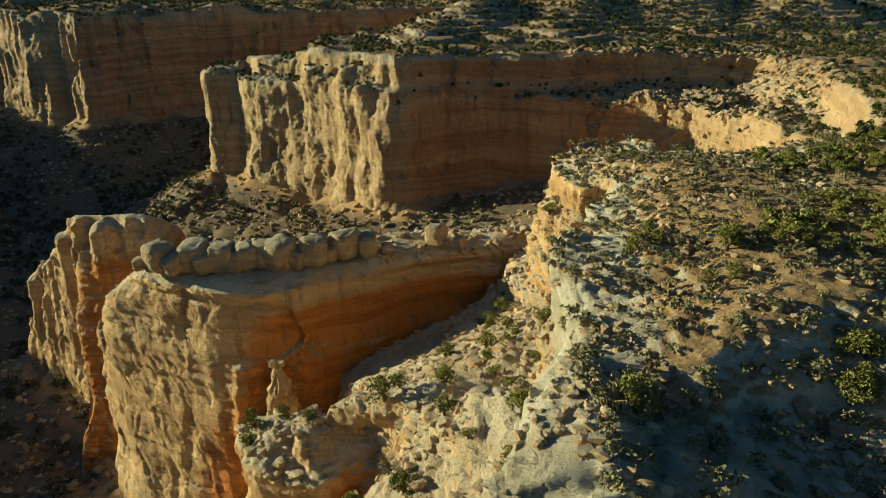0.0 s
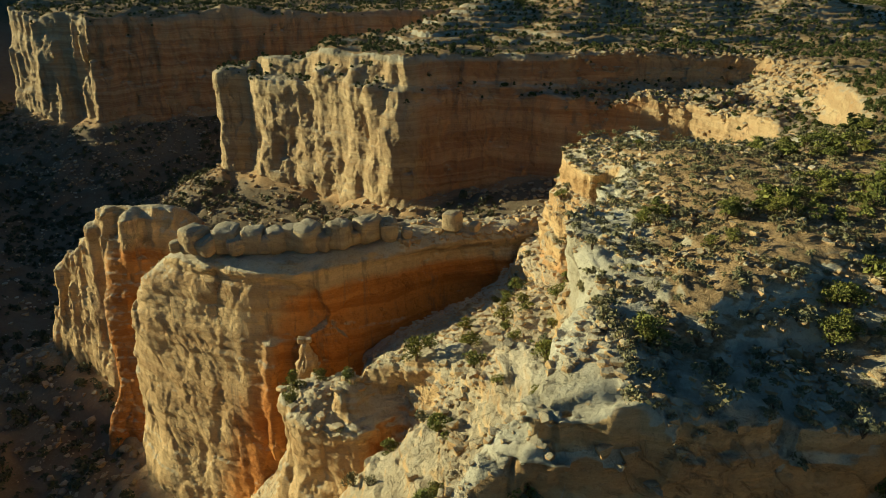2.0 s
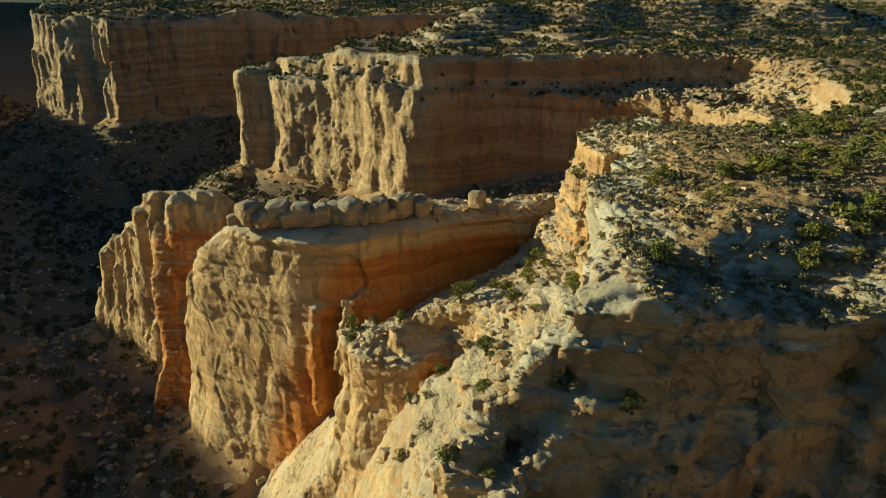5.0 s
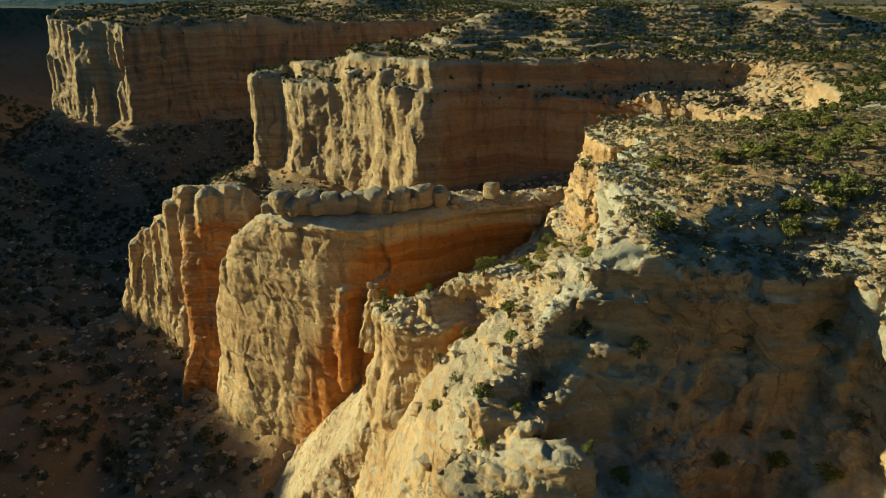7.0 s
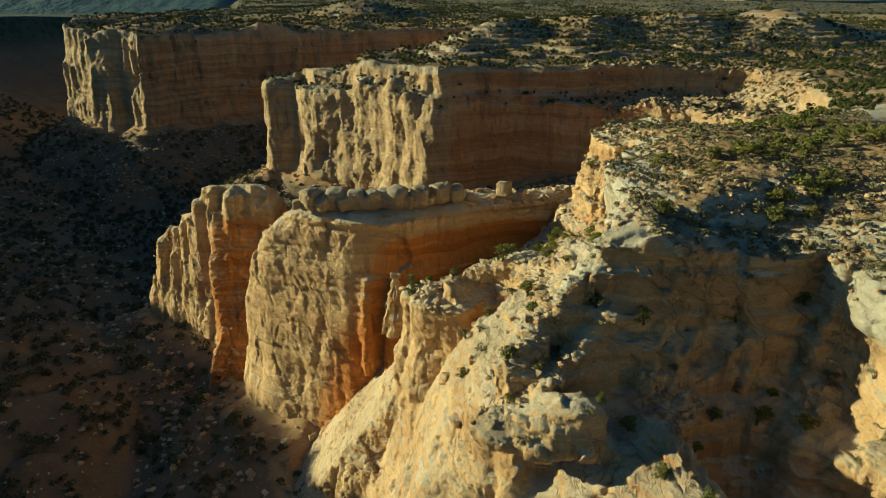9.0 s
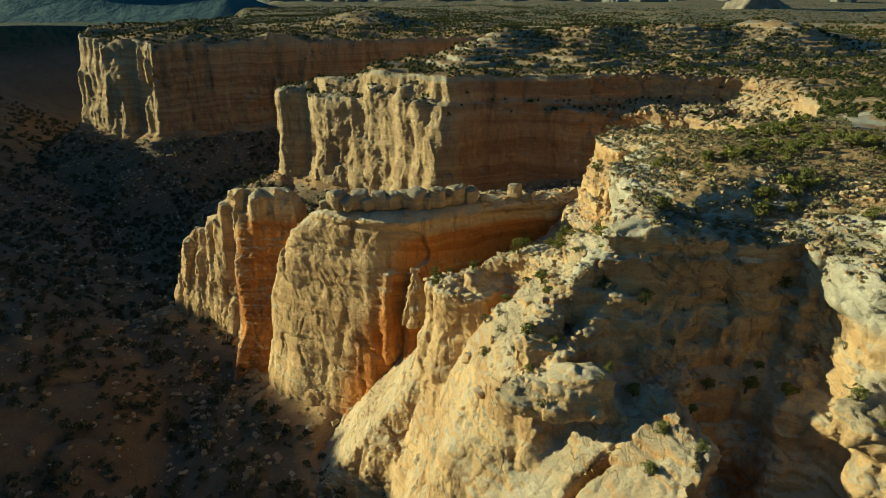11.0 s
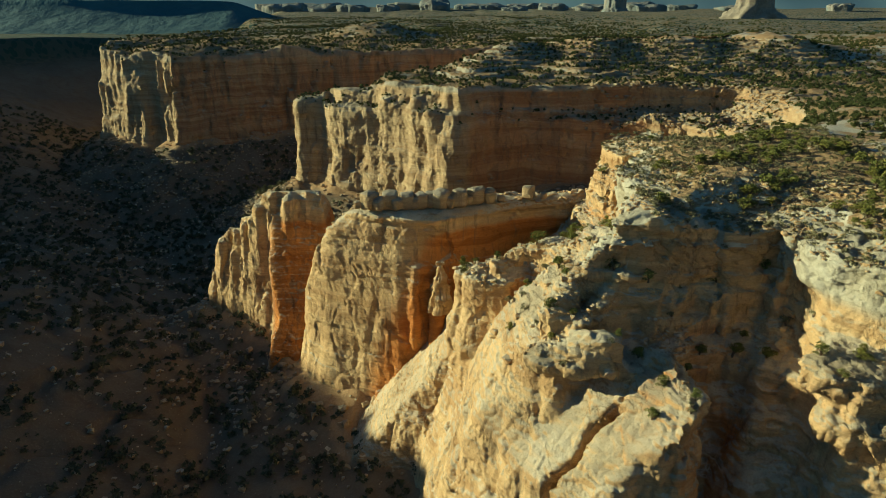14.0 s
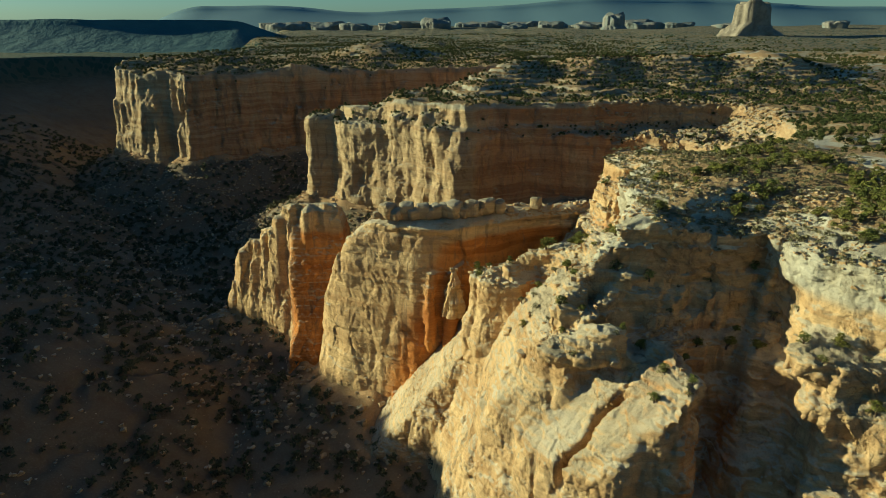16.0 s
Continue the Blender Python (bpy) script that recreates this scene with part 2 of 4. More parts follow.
def cells(p, sx, sz, seed=0):
    """Broken blocks: a random value for each cell, the distance from its edges, 0 on them, and its tilted face."""
    q = p.astype(np.float32) / np.array([sx, sx, sz], np.float32) + np.float32(11.7 * seed + 60.5)
    i = np.floor(q).astype(np.int32)
    f = q - i
    f1, f2, rnd, tilt = np.full(len(p), 9.0, np.float32), np.full(len(p), 9.0, np.float32), np.zeros(len(p), np.float32), np.zeros(len(p), np.float32)
    for dx in (-1, 0, 1):
        for dy in (-1, 0, 1):
            for dz in (-1, 0, 1):
                h = PERM[PERM[PERM[(i[:, 0] + dx) & 255] + ((i[:, 1] + dy) & 255)] + ((i[:, 2] + dz) & 255)]
                g = GRAD[h] * 0.45 + 0.5
                o = g + np.array([dx, dy, dz], np.float32) - f
                d = np.sqrt(np.einsum('ij,ij->i', o, o))
                lean = np.einsum('ij,ij->i', o, GRAD[PERM[h]])
                nearer = d < f1
                f2 = np.where(nearer, f1, np.minimum(f2, d))
                rnd = np.where(nearer, h / 255.0, rnd)
                tilt = np.where(nearer, lean, tilt)
                f1 = np.minimum(f1, d)
    return rnd, f2 - f1, tilt


def flat_points(x, y, z=0.0):
    return np.stack([x.ravel(), y.ravel(), np.full(x.size, z)], 1).astype(np.float32)


def fbm2(x, y, scale, octaves=4, seed=0):
    return fbm(flat_points(x, y, 3.7 * seed), scale, octaves, seed).reshape(x.shape)


def smooth(x, lo, hi):
    t = np.clip((x - lo) / (hi - lo), 0, 1)
    return t * t * (3 - 2 * t)


def outline(x, y, poly):
    """Signed distance to a closed polygon in plan, negative inside."""
    best, odd = np.full(x.shape, 1e12, np.float64), np.zeros(x.shape, bool)
    for (ax, ay), (bx, by) in zip(poly, poly[1:] + poly[:1]):
        ex, ey = bx - ax, by - ay
        t = np.clip(((x - ax) * ex + (y - ay) * ey) / (ex * ex + ey * ey), 0, 1)
        best = np.minimum(best, (x - ax - t * ex) ** 2 + (y - ay - t * ey) ** 2)
        if ay != by:
            odd ^= ((ay > y) != (by > y)) & (x < (bx - ax) * (y - ay) / (by - ay) + ax)
    return np.where(odd, -1, 1) * np.sqrt(best)


def along(x, y, line):
    """Distance to an open line in plan, and the third value carried along it."""
    best, value = np.full(x.shape, 1e12), np.zeros(x.shape)
    for (ax, ay, az), (bx, by, bz) in zip(line, line[1:]):
        ex, ey = bx - ax, by - ay
        t = np.clip(((x - ax) * ex + (y - ay) * ey) / (ex * ex + ey * ey), 0, 1)
        d = (x - ax - t * ex) ** 2 + (y - ay - t * ey) ** 2
        near = d < best
        best, value = np.where(near, d, best), np.where(near, az + t * (bz - az), value)
    return np.sqrt(best), value


def smin(a, b, k):
    h = np.clip(0.5 + 0.5 * (b - a) / k, 0, 1)
    return b + (a - b) * h - k * h * (1 - h)


def smax(a, b, k):
    return -smin(-a, -b, k)


class Block:
    """A box of air and rock on a grid of step h, in which solids are joined and then skinned."""

    def __init__(self, lo, hi, h):
        self.h, self.lo = h, np.array(lo, float)
        self.axes = [np.arange(a, b + h, h) for a, b in zip(lo, hi)]
        self.x, self.y = np.meshgrid(self.axes[0], self.axes[1], indexing="ij")
        self.z = self.axes[2][None, None, :].astype(np.float32)
        self.f = np.full([len(a) for a in self.axes], 50.0, np.float32)

    def mass(self, plan, top, profile, k=2.0, join=3.0):
        """Adds a solid with plan distance, top height and an outward flare by height [(z, metres)]."""
        zs, os = zip(*sorted(profile))
        flare = np.interp(self.axes[2], zs, os)[None, None, :].astype(np.float32)
        body = smax(plan[:, :, None].astype(np.float32) - flare, self.z - np.broadcast_to(top, plan.shape)[:, :, None].astype(np.float32), k)
        self.f = smin(self.f, body, join)

    def rod(self, a, b, ra, rb, join=2.0, cut=False):
        """Adds or cuts a tapered rounded rod."""
        a, b = np.array(a, float), np.array(b, float)
        e = b - a
        dx, dy, dz = self.x[:, :, None] - a[0], self.y[:, :, None] - a[1], self.z - a[2]
        t = np.clip((dx * e[0] + dy * e[1] + dz * e[2]) / (e @ e), 0, 1)
        d = np.sqrt((dx - t * e[0]) ** 2 + (dy - t * e[1]) ** 2 + (dz - t * e[2]) ** 2) - (ra + (rb - ra) * t)
        d = d.astype(np.float32)
        self.f = smax(self.f, -d, join) if cut else smin(self.f, d, join)

    def weather(self, relief, band=7.0):
        """Pushes the surface by relief(points, slope), near the surface only."""
        near = np.abs(self.f) < band
        i, j, k = np.nonzero(near)
        p = np.stack([self.axes[0][i], self.axes[1][j], self.axes[2][k]], 1).astype(np.float32)
        ku = np.minimum(k + 1, self.f.shape[2] - 1)
        kd = np.maximum(k - 1, 0)
        up = np.clip((self.f[i, j, ku] - self.f[i, j, kd]) / (2 * self.h), -1, 1)
        self.f[near] -= relief(p, up)

    def skin(self):
        """Surface nets: one vertex in each cell that the surface crosses, one quad on each crossed edge."""
        f, h = self.f, self.h
        inside = f < 0
        n = np.array(f.shape) - 1
        total, count = np.zeros((*n, 3), np.float32), np.zeros(tuple(n), np.int8)
        crossings = []
        for axis in range(3):
            a = [slice(None)] * 3
            b = [slice(None)] * 3
            a[axis], b[axis] = slice(0, -1), slice(1, None)
            fa, fb = f[tuple(a)], f[tuple(b)]
            cross = inside[tuple(a)] != inside[tuple(b)]
            idx = np.argwhere(cross)
            va, vb = fa[cross], fb[cross]
            place = idx.astype(np.float32)
            place[:, axis] += va / (va - vb)
            crossings.append((axis, idx, inside[tuple(a)][cross]))
            o1, o2 = [k for k in range(3) if k != axis]
            for s1 in (0, -1):
                for s2 in (0, -1):
                    c = idx.copy()
                    c[:, o1] += s1
                    c[:, o2] += s2
                    ok = ((c >= 0) & (c < n)).all(1)
                    np.add.at(total, tuple(c[ok].T), place[ok])
                    np.add.at(count, tuple(c[ok].T), 1)
        used = count > 0
        number = np.full(tuple(n), -1, np.int64)
        number[used] = np.arange(used.sum())
        verts = total[used] / count[used][:, None] * h + self.lo
        quads = []
        for axis, idx, first_in in crossings:
            o1, o2 = [k for k in range(3) if k != axis]
            if axis == 1:
                o1, o2 = o2, o1
            corner = []
            ok = np.ones(len(idx), bool)
            for s1, s2 in ((-1, -1), (0, -1), (0, 0), (-1, 0)):
                c = idx.copy()
                c[:, o1] += s1
                c[:, o2] += s2
                ok &= ((c >= 0) & (c < n)).all(1)
                corner.append(np.clip(c, 0, n - 1))
            q = np.stack([number[tuple(c.T)] for c in corner], 1)
            q[~first_in] = q[~first_in][:, ::-1]
            quads.append(q[ok])
        return verts.astype(np.float32), np.concatenate(quads)


def normals_of(v, q):
    a = np.cross(v[q[:, 2]] - v[q[:, 0]], v[q[:, 3]] - v[q[:, 1]])
    n = np.zeros_like(v)
    for k in range(4):
        np.add.at(n, q[:, k], a)
    return n / np.maximum(np.linalg.norm(n, axis=1, keepdims=True), 1e-9)


def split_quads(v, q):
    """Each quad into four."""
    e = np.concatenate([q[:, [k, (k + 1) % 4]] for k in range(4)])
    e.sort(axis=1)
    key = e[:, 0].astype(np.int64) * len(v) + e[:, 1]
    uniq, inv = np.unique(key, return_inverse=True)
    mid = (v[uniq // len(v)] + v[uniq % len(v)]) / 2
    centre = v[q].mean(1)
    m = inv.reshape(4, -1).T + len(v)
    c = np.arange(len(q)) + len(v) + len(uniq)
    out = np.concatenate([np.stack([q[:, k], m[:, k], c, m[:, k - 1]], 1) for k in range(4)])
    return np.concatenate([v, mid, centre]).astype(np.float32), out


def mesh_of(name, v, q, material, attributes=(), sharp=False):
    me = bpy.data.meshes.new(name)
    me.vertices.add(len(v))
    me.vertices.foreach_set("co", np.ascontiguousarray(v, np.float32).ravel())
    side = q.shape[1]
    me.loops.add(q.size)
    me.loops.foreach_set("vertex_index", np.ascontiguousarray(q, np.int32).ravel())
    me.polygons.add(len(q))
    me.polygons.foreach_set("loop_start", np.arange(0, q.size, side, dtype=np.int32))
    me.polygons.foreach_set("use_smooth", np.full(len(q), not sharp))
    for key, values in attributes:
        me.attributes.new(key, "FLOAT", "POINT").data.foreach_set("value", np.ascontiguousarray(values, np.float32))
    me.materials.append(material)
    me.update(calc_edges=True)
    return me


# ---- plan of the place ----
RIM_FRONT = [(600, -4500), (300, -300), (200, -100), (120, -42), (78, -18), (60, -7), (48, 0), (41.5, 6), (38, 10), (35.5, 15), (34.5, 20), (34.5, 25), (36.5, 29), (33.5, 31), (25, 29.5), (13, 28), (3, 29)]
RIM_WEST = [(6, 38), (10.5, 48), (12, 58), (13, 68), (16, 80), (20, 92), (20, 100), (20.5, 110), (28, 109), (37, 105), (48, 103), (62, 110), (78, 124), (96, 150), (112, 180), (126, 210), (134, 235)]
RIM_HEAD = [(140, 250), (144, 268), (134, 284), (100, 289), (45, 288), (20, 288), (0, 285), (-9, 280), (-17, 273), (-28, 279), (-40, 290), (-54, 302), (-66, 310), (-80, 318), (-98, 324), (-107, 337)]
RIM_BUTTE = [(-123, 337), (-126, 342), (-123, 351), (-80, 358), (-40, 374), (0, 398), (40, 440), (70, 490), (75, 525), (40, 548), (0, 545), (-100, 528), (-180, 500), (-236, 464)]
RIM_FAR = [(-250, 452), (-272, 467), (-282, 464), (-300, 470), (-330, 490), (-336, 510), (-330, 560), (-350, 700), (-340, 820), (-300, 900), (-340, 1010), (-500, 1500), (-900, 4500), (4500, 4500), (4500, -4500)]
MAIN = RIM_FRONT + RIM_WEST + RIM_HEAD + RIM_BUTTE + RIM_FAR
WESTERN = [(-360, -4500), (-330, -200), (-262, 10), (-264, 80), (-305, 118), (-362, 162), (-400, 208), (-440, 280), (-500, 420), (-590, 620), (-610, 760), (-560, 890), (-430, 985),
           (-300, 1040), (-200, 1500), (-900, 4500), (-4500, 4500), (-4500, -4500)]
DOME = [(22, 119), (10, 114), (-2, 112), (-10, 107), (-17, 103), (-24, 99.6), (-30, 97.3), (-36, 96.6), (-42, 97.6), (-49, 100.2), (-57, 103.7), (-63, 106.5), (-69, 110.5), (-74, 115.5), (-77, 122), (-78.5, 131),
        (-79, 140), (-78, 148), (-74, 152), (-60, 140), (-40, 133), (-20, 130), (0, 132), (25, 138)]
TOWER = [(-72, 144), (-82, 147), (-87, 145.5), (-92, 147), (-97, 150), (-101, 152), (-107, 157), (-113, 162), (-120, 167), (-127, 172), (-119, 182), (-100, 178), (-72, 170)]
BENCH = [(8, 27), (-2, 21.5), (-8, 19.5), (-13, 23), (-18, 30), (-20, 38), (-19, 46), (-18, 54), (-20, 60), (-14, 65), (-4, 64), (4, 67), (10, 75), (22, 70), (20, 32)]
RAMP = [(13, 17.5), (14, 8), (10, 3), (0, 2), (-8, 7), (-15, 17), (-6, 24), (5, 24)]
FAN = [(-52, 84), (-55, 92), (-50, 101), (-20, 101), (0, 96), (0, 72), (-24, 72), (-38, 77)]
WASH = [(-40, -300, -88), (-62, -60, -97), (-86, 40, -104), (-124, 124, -111), (-200, 228, -125), (-262, 330, -131), (-340, 520, -138), (-430, 760, -144), (-470, 850, -146)]


def plateau(x, y):
    """Height of the plateau's top."""
    d = np.minimum(outline(x, y, RIM_FRONT + RIM_WEST + [(700, 230), (700, -4500)]), 0)
    near = -3.0 + 1.5 * smooth(-y, -80, -58) + 4.2 * smooth(-d, 0, 22) + 2.5 * smooth(-d, 20, 60)
    north = -10.5 + 5 * smooth(y, 300, 450) - 4 * smooth(y, 600, 1500)
    z = near + (north - near) * smooth(y, 95, 270)
    z -= 2.5 * np.exp(-((x - 18) / 9) ** 2 - ((y - 103) / 12) ** 2)
    nose = 0.2 - 0.29 * np.clip(x - 10, 0, 18) + 0.25 * np.maximum(x - 29, 0) - 0.3 * np.maximum(10 - x, 0)
    z = z + (nose - z) * smooth(-y, -45, -36) * smooth(x, 1, 5) * smooth(-x, -46, -36)
    for hx, hy, hr in ((18, 402, 20), (84, 418, 24), (150, 425, 26), (222, 440, 30), (-8, 348, 14), (60, 350, 16)):
        z = z + 0.30 * hr * np.exp(-((x - hx) / hr) ** 2 - ((y - hy) / (1.5 * hr)) ** 2)
    z -= (8 * smooth(-x, 62, 80) + 5 * smooth(-x, 100, 112)) * smooth(-y, -390, -376)
    z += 13 * np.exp(-((y - 435 - 0.06 * x) / 62) ** 2) * smooth(x, -75, 30) * smooth(-x, -330, -220)
    z += 16 * np.exp(-((x + 110) / 40) ** 2 - ((y - 700) / 50) ** 2)
    z = z + 1.5 * fbm2(x, y, 30, 3, 7) * smooth(y, 240, 280)
    ledge = np.floor(z / 2.6) * 2.6 + 2.6 * smooth(z / 2.6 - np.floor(z / 2.6), 0.72, 1.0)
    z = z + (ledge - z) * smooth(y, 262, 300) * smooth(-y, -900, -600)
    return z + 1.3 * fbm2(x, y, 45, 3, 5) + 8 * fbm2(x, y, 240, 3, 9) * smooth(y, 300, 600) + 5.5 * (0.25 - np.abs(fbm2(x, y, 95, 3, 17))) * smooth(y, 330, 420)


def western_top(x, y):
    return -14.0 - 2.5 * smooth(y, 430, 640) - 0.05 * np.maximum(0, y - 900) - 0.04 * np.maximum(0, -x - 650) * smooth(y, 430, 640) + 4 * fbm2(x, y, 200, 3, 11)


def valley(x, y):
    """Canyon floor and talus."""
    dw, zw = along(x, y, WASH)
    z = zw + 0.20 * np.minimum(dw, 220) + 3.0 * fbm2(x, y, 60, 4, 21) + 5.0 * np.abs(fbm2(x, y, 45, 3, 27)) + 1.2 * smooth(dw, 2, 9)
    talus = np.maximum(-68 - 8 * smooth(y, 150, 240) - 0.52 * np.maximum(outline(x, y, MAIN), 0), -86 - 0.5 * np.maximum(np.minimum(outline(x, y, DOME), outline(x, y, TOWER)), 0))
    talus = np.maximum(talus, -38 - 0.42 * np.maximum(outline(x, y, WESTERN), 0))
    talus += 3 * fbm2(x, y, 35, 4, 23) - 3.5 * np.clip(1 - np.abs(fbm2(x, y, 38, 2, 29)) / 0.15, 0, 1)
    k = 10.0
    return -smin(-z, -talus, k)


# ---- rock masses ----
def bedding(p):
    """Ledges of the beds, the same at one height all over."""
    zz = p.copy()
    zz[:, 2] += 1.8 * perlin(p, 40, seed=31)
    return 0.9 * perlin(zz, 400, 400, 4.2, seed=33) + 0.55 * perlin(zz, 200, 200, 1.6, seed=35)


def weathered(fluting, big=2.4, creases=1.3, beds=1.0):
    def relief(p, up):
        steep = 1 - smooth(up, 0.45, 0.85)
        r = big * fbm(p, 24, 3, 1) * (0.35 + 0.65 * steep)
        r += beds * bedding(p) * (0.35 + 0.65 * steep)
        r += fluting * (perlin(p, 7, 7, 45, 41) + 0.6 * perlin(p, 3.2, 3.2, 22, 43)) * steep
        c = np.abs(perlin(p, 11, 11, 60, 47))
        r -= creases * np.clip(1 - c / 0.09, 0, 1) * steep
        r += 0.3 * fbm(p, 6, 2, 51)
        return r
    return relief


def zero(v, n):
    return np.zeros(len(v))


def whole(v, q):
    """Only the largest connected piece of a skin."""
    tag = np.arange(len(v))
    ends = np.concatenate([q[:, [0, 1]], q[:, [1, 2]], q[:, [2, 3]], q[:, [3, 0]]])
    while True:
        low = tag.copy()
        m = np.minimum(tag[ends[:, 0]], tag[ends[:, 1]])
        np.minimum.at(low, ends[:, 0], m)
        np.minimum.at(low, ends[:, 1], m)
        np.minimum.at(low, tag, low.copy())
        low = low[low]
        low = low[low]
        if np.array_equal(low, tag):
            break
        tag = low
    keep = tag == np.bincount(tag).argmax()
    number = np.cumsum(keep) - 1
    return v[keep], number[q[keep[q[:, 0]]]]


def skinned(name, block, material, detail, iron_bounce, cap, soil, splits=1, blocks=0.0, rough=zero, flutes=0.2, facets=1.0, strips=0.45, creased=1.0):
    v, q = whole(*block.skin())
    for _ in range(splits):
        v, q = split_quads(v, q)
    n = normals_of(v, q)
    fine = 0.25 * fbm(v, 2.2, 3, 61) - 0.35 * creased * np.clip(1 - np.abs(perlin(v, 3.5, 3.5, 5, 67)) / 0.12, 0, 1)
    zz = v.copy()
    zz[:, 2] += 0.8 * perlin(v, 15, seed=71)
    fine += 0.35 * perlin(zz, 60, 60, 0.8, 73) * (1 - smooth(n[:, 2], 0.6, 0.9))
    fine += flutes / detail * (perlin(v, 2.0, 2.0, 17, 83) + 0.8 * np.abs(perlin(v, 1.1, 1.1, 9, 85)) - 0.3) * (1 - smooth(n[:, 2], 0.25, 0.65)) * smooth(perlin(v, 14, 14, 20, 87), -0.35, 0.2)
    w = v + 2.2 * np.stack([perlin(v, 9, seed=93), perlin(v, 9, seed=94), perlin(v, 9, seed=95)], 1)
    w = w @ np.array([[0.83, 0.1, -0.55], [-0.2, 0.97, -0.12], [0.52, 0.2, 0.83]], np.float32)
    fine -= strips / detail * (np.clip(1 - np.abs(perlin(w, 4.5, 6.0, 26, 96)) / 0.05, 0, 1) + 0.6 * np.clip(1 - np.abs(perlin(w, 2.0, 2.6, 12, 97)) / 0.06, 0, 1)) * (1 - smooth(n[:, 2], 0.4, 0.75))
    if facets:
        for size, amp, seed in ((8.5, 0.075, 4), (2.8, 0.07, 5)):
            _, edge, tilt = cells(v + 0.8 * perlin(v, 4, seed=91)[:, None], size * facets, size * facets * 1.7, seed)
            fine += (amp * size * facets * tilt - 0.016 * size * np.clip(1 - edge / 0.06, 0, 1)) / detail * (1 - 0.7 * smooth(n[:, 2], 0.6, 0.9))
    if blocks:
        for size, amp, seed in ((4.6, 0.75, 1), (2.0, 0.4, 2)):
            rnd, edge, tilt = cells(v + 0.6 * perlin(v, 3, seed=77)[:, None], size * blocks, size * 0.38 * blocks, seed)
            broken = smooth(fbm(v, 14, 2, 81) + rough(v, n), -0.1, 0.35) * (0.45 + 0.55 * smooth(n[:, 2], 0.3, 0.6))
            fine += broken * blocks * (amp * (rnd - 0.55) - 0.25 * amp * np.clip(1 - edge / 0.12, 0, 1)) / detail
    v = v + n * (detail * fine)[:, None]
    me = mesh_of(name, v, q, material, (("iron_bounce", iron_bounce(v, n)), ("cap", cap(v, n)), ("soil", soil(v, n))))
    return new(name, me), v, q


SURFACES = {}

# the near mesa, its slopes, the bench with the arete and the ramp below it
near = Block((-68, -30, -102), (72, 126, 12), 0.8)
d_main = outline(near.x, near.y, MAIN) + 4 * smooth(near.y, 62, 72) * (1 - smooth(near.y, 94, 102))
near.mass(d_main, plateau(near.x, near.y), [(12, -1), (-4, 0), (-12, 0.8), (-15, 1.2), (-18, 2.4), (-24, 5), (-30, 8), (-40, 12.5), (-60, 22), (-100, 48)], 2.5)
bench_top = -16 + 0.9 * (near.x + 2) - 0.06 * np.maximum(0, -10 - near.x) ** 2 - 7 * np.exp(-((near.y - 54) / 3.6) ** 2) * smooth(-near.x, 3, 9)
near.mass(outline(near.x, near.y, BENCH), np.minimum(bench_top, -9 - 8.5 * smooth(near.y, 49, 59)), [(0, 0), (-30, 0), (-40, 2.5), (-57, 7.5), (-75, 13), (-102, 26)], 3.0, 3.0)
near.mass(outline(near.x, near.y, RAMP), np.minimum(-26.6 + 0.9 * (near.x - 8) + 0.45 * (near.y - 9), -21.8), [(0, 0), (-30, 0), (-50, 2.5), (-70, 5), (-102, 16)], 2.0, 1.5)
near.mass(outline(near.x, near.y, [(-15, 70), (-14, 101), (0, 109), (20, 113), (20, 66)]), -21.5 - 0.3 * (near.y - 68) + 0.5 * (near.x - 6.5), [(0, 0), (-40, 2), (-102, 25)], 3.0, 3.0)
near.mass(outline(near.x, near.y, [(20.5, 94), (19, 100), (18.5, 107), (20.5, 112), (27, 112), (34, 107), (37, 94)]), -5.2 + 0.14 * (near.x - 20), [(0, 0), (-10, 0.3), (-15, 2), (-40, 9), (-102, 30)], 1.0, 1.0)
near.mass(outline(near.x, near.y, FAN), np.minimum(-86 + 1.25 * (near.x + 50.5), -53 - 0.9 * np.maximum(0, near.x + 30)), [(0, 0), (-60, 0), (-102, 14)], 3.0, 3.0)
near.rod((-10, 20.5, -25.5), (0, 17.5, -22.0), 3.4, 3.8, 2.5)
near.rod((2.5, 31, -8.5), (-8.5, 26, -21.5), 3.6, 4.0)
for px, py, pz, pr in ((-19.6, 60, -25.5, 3.0), (-15.2, 59, -24.2, 3.2), (-11.2, 60.5, -26.0, 3.0), (-17, 62, -26.5, 3.4), (-21.8, 63.4, -27.2, 3.0)):
    near.rod((px, py, pz), (px, py, -62), pr, pr + 4, 1.2)
near.rod((-13, 61, -22.6), (-1, 58.5, -17.6), 2.3, 2.6, 1.2)
near.mass(outline(near.x, near.y, [(28.5, 9), (29, 4), (34, -1), (41, -1), (45, 2), (44, 8), (38, 12), (31, 12)]), -16.5 - 0.03 * (near.x - 36) ** 2 + 0.15 * (near.y - 4), [(0, -0.5), (-24, 0), (-34, -0.8), (-45, 1.5), (-60, 4), (-102, 18)], 3.0, 1.5)
near.rod((30.5, 20.5, -14), (27, 11, -25), 6.5, 6.0, 1.5, True)
near.rod((27, 11, -25), (24.5, -4, -46), 6.0, 7.5, 2.0, True)
plain_relief = weathered(0.5, 2.0, 1.1, 1.5)


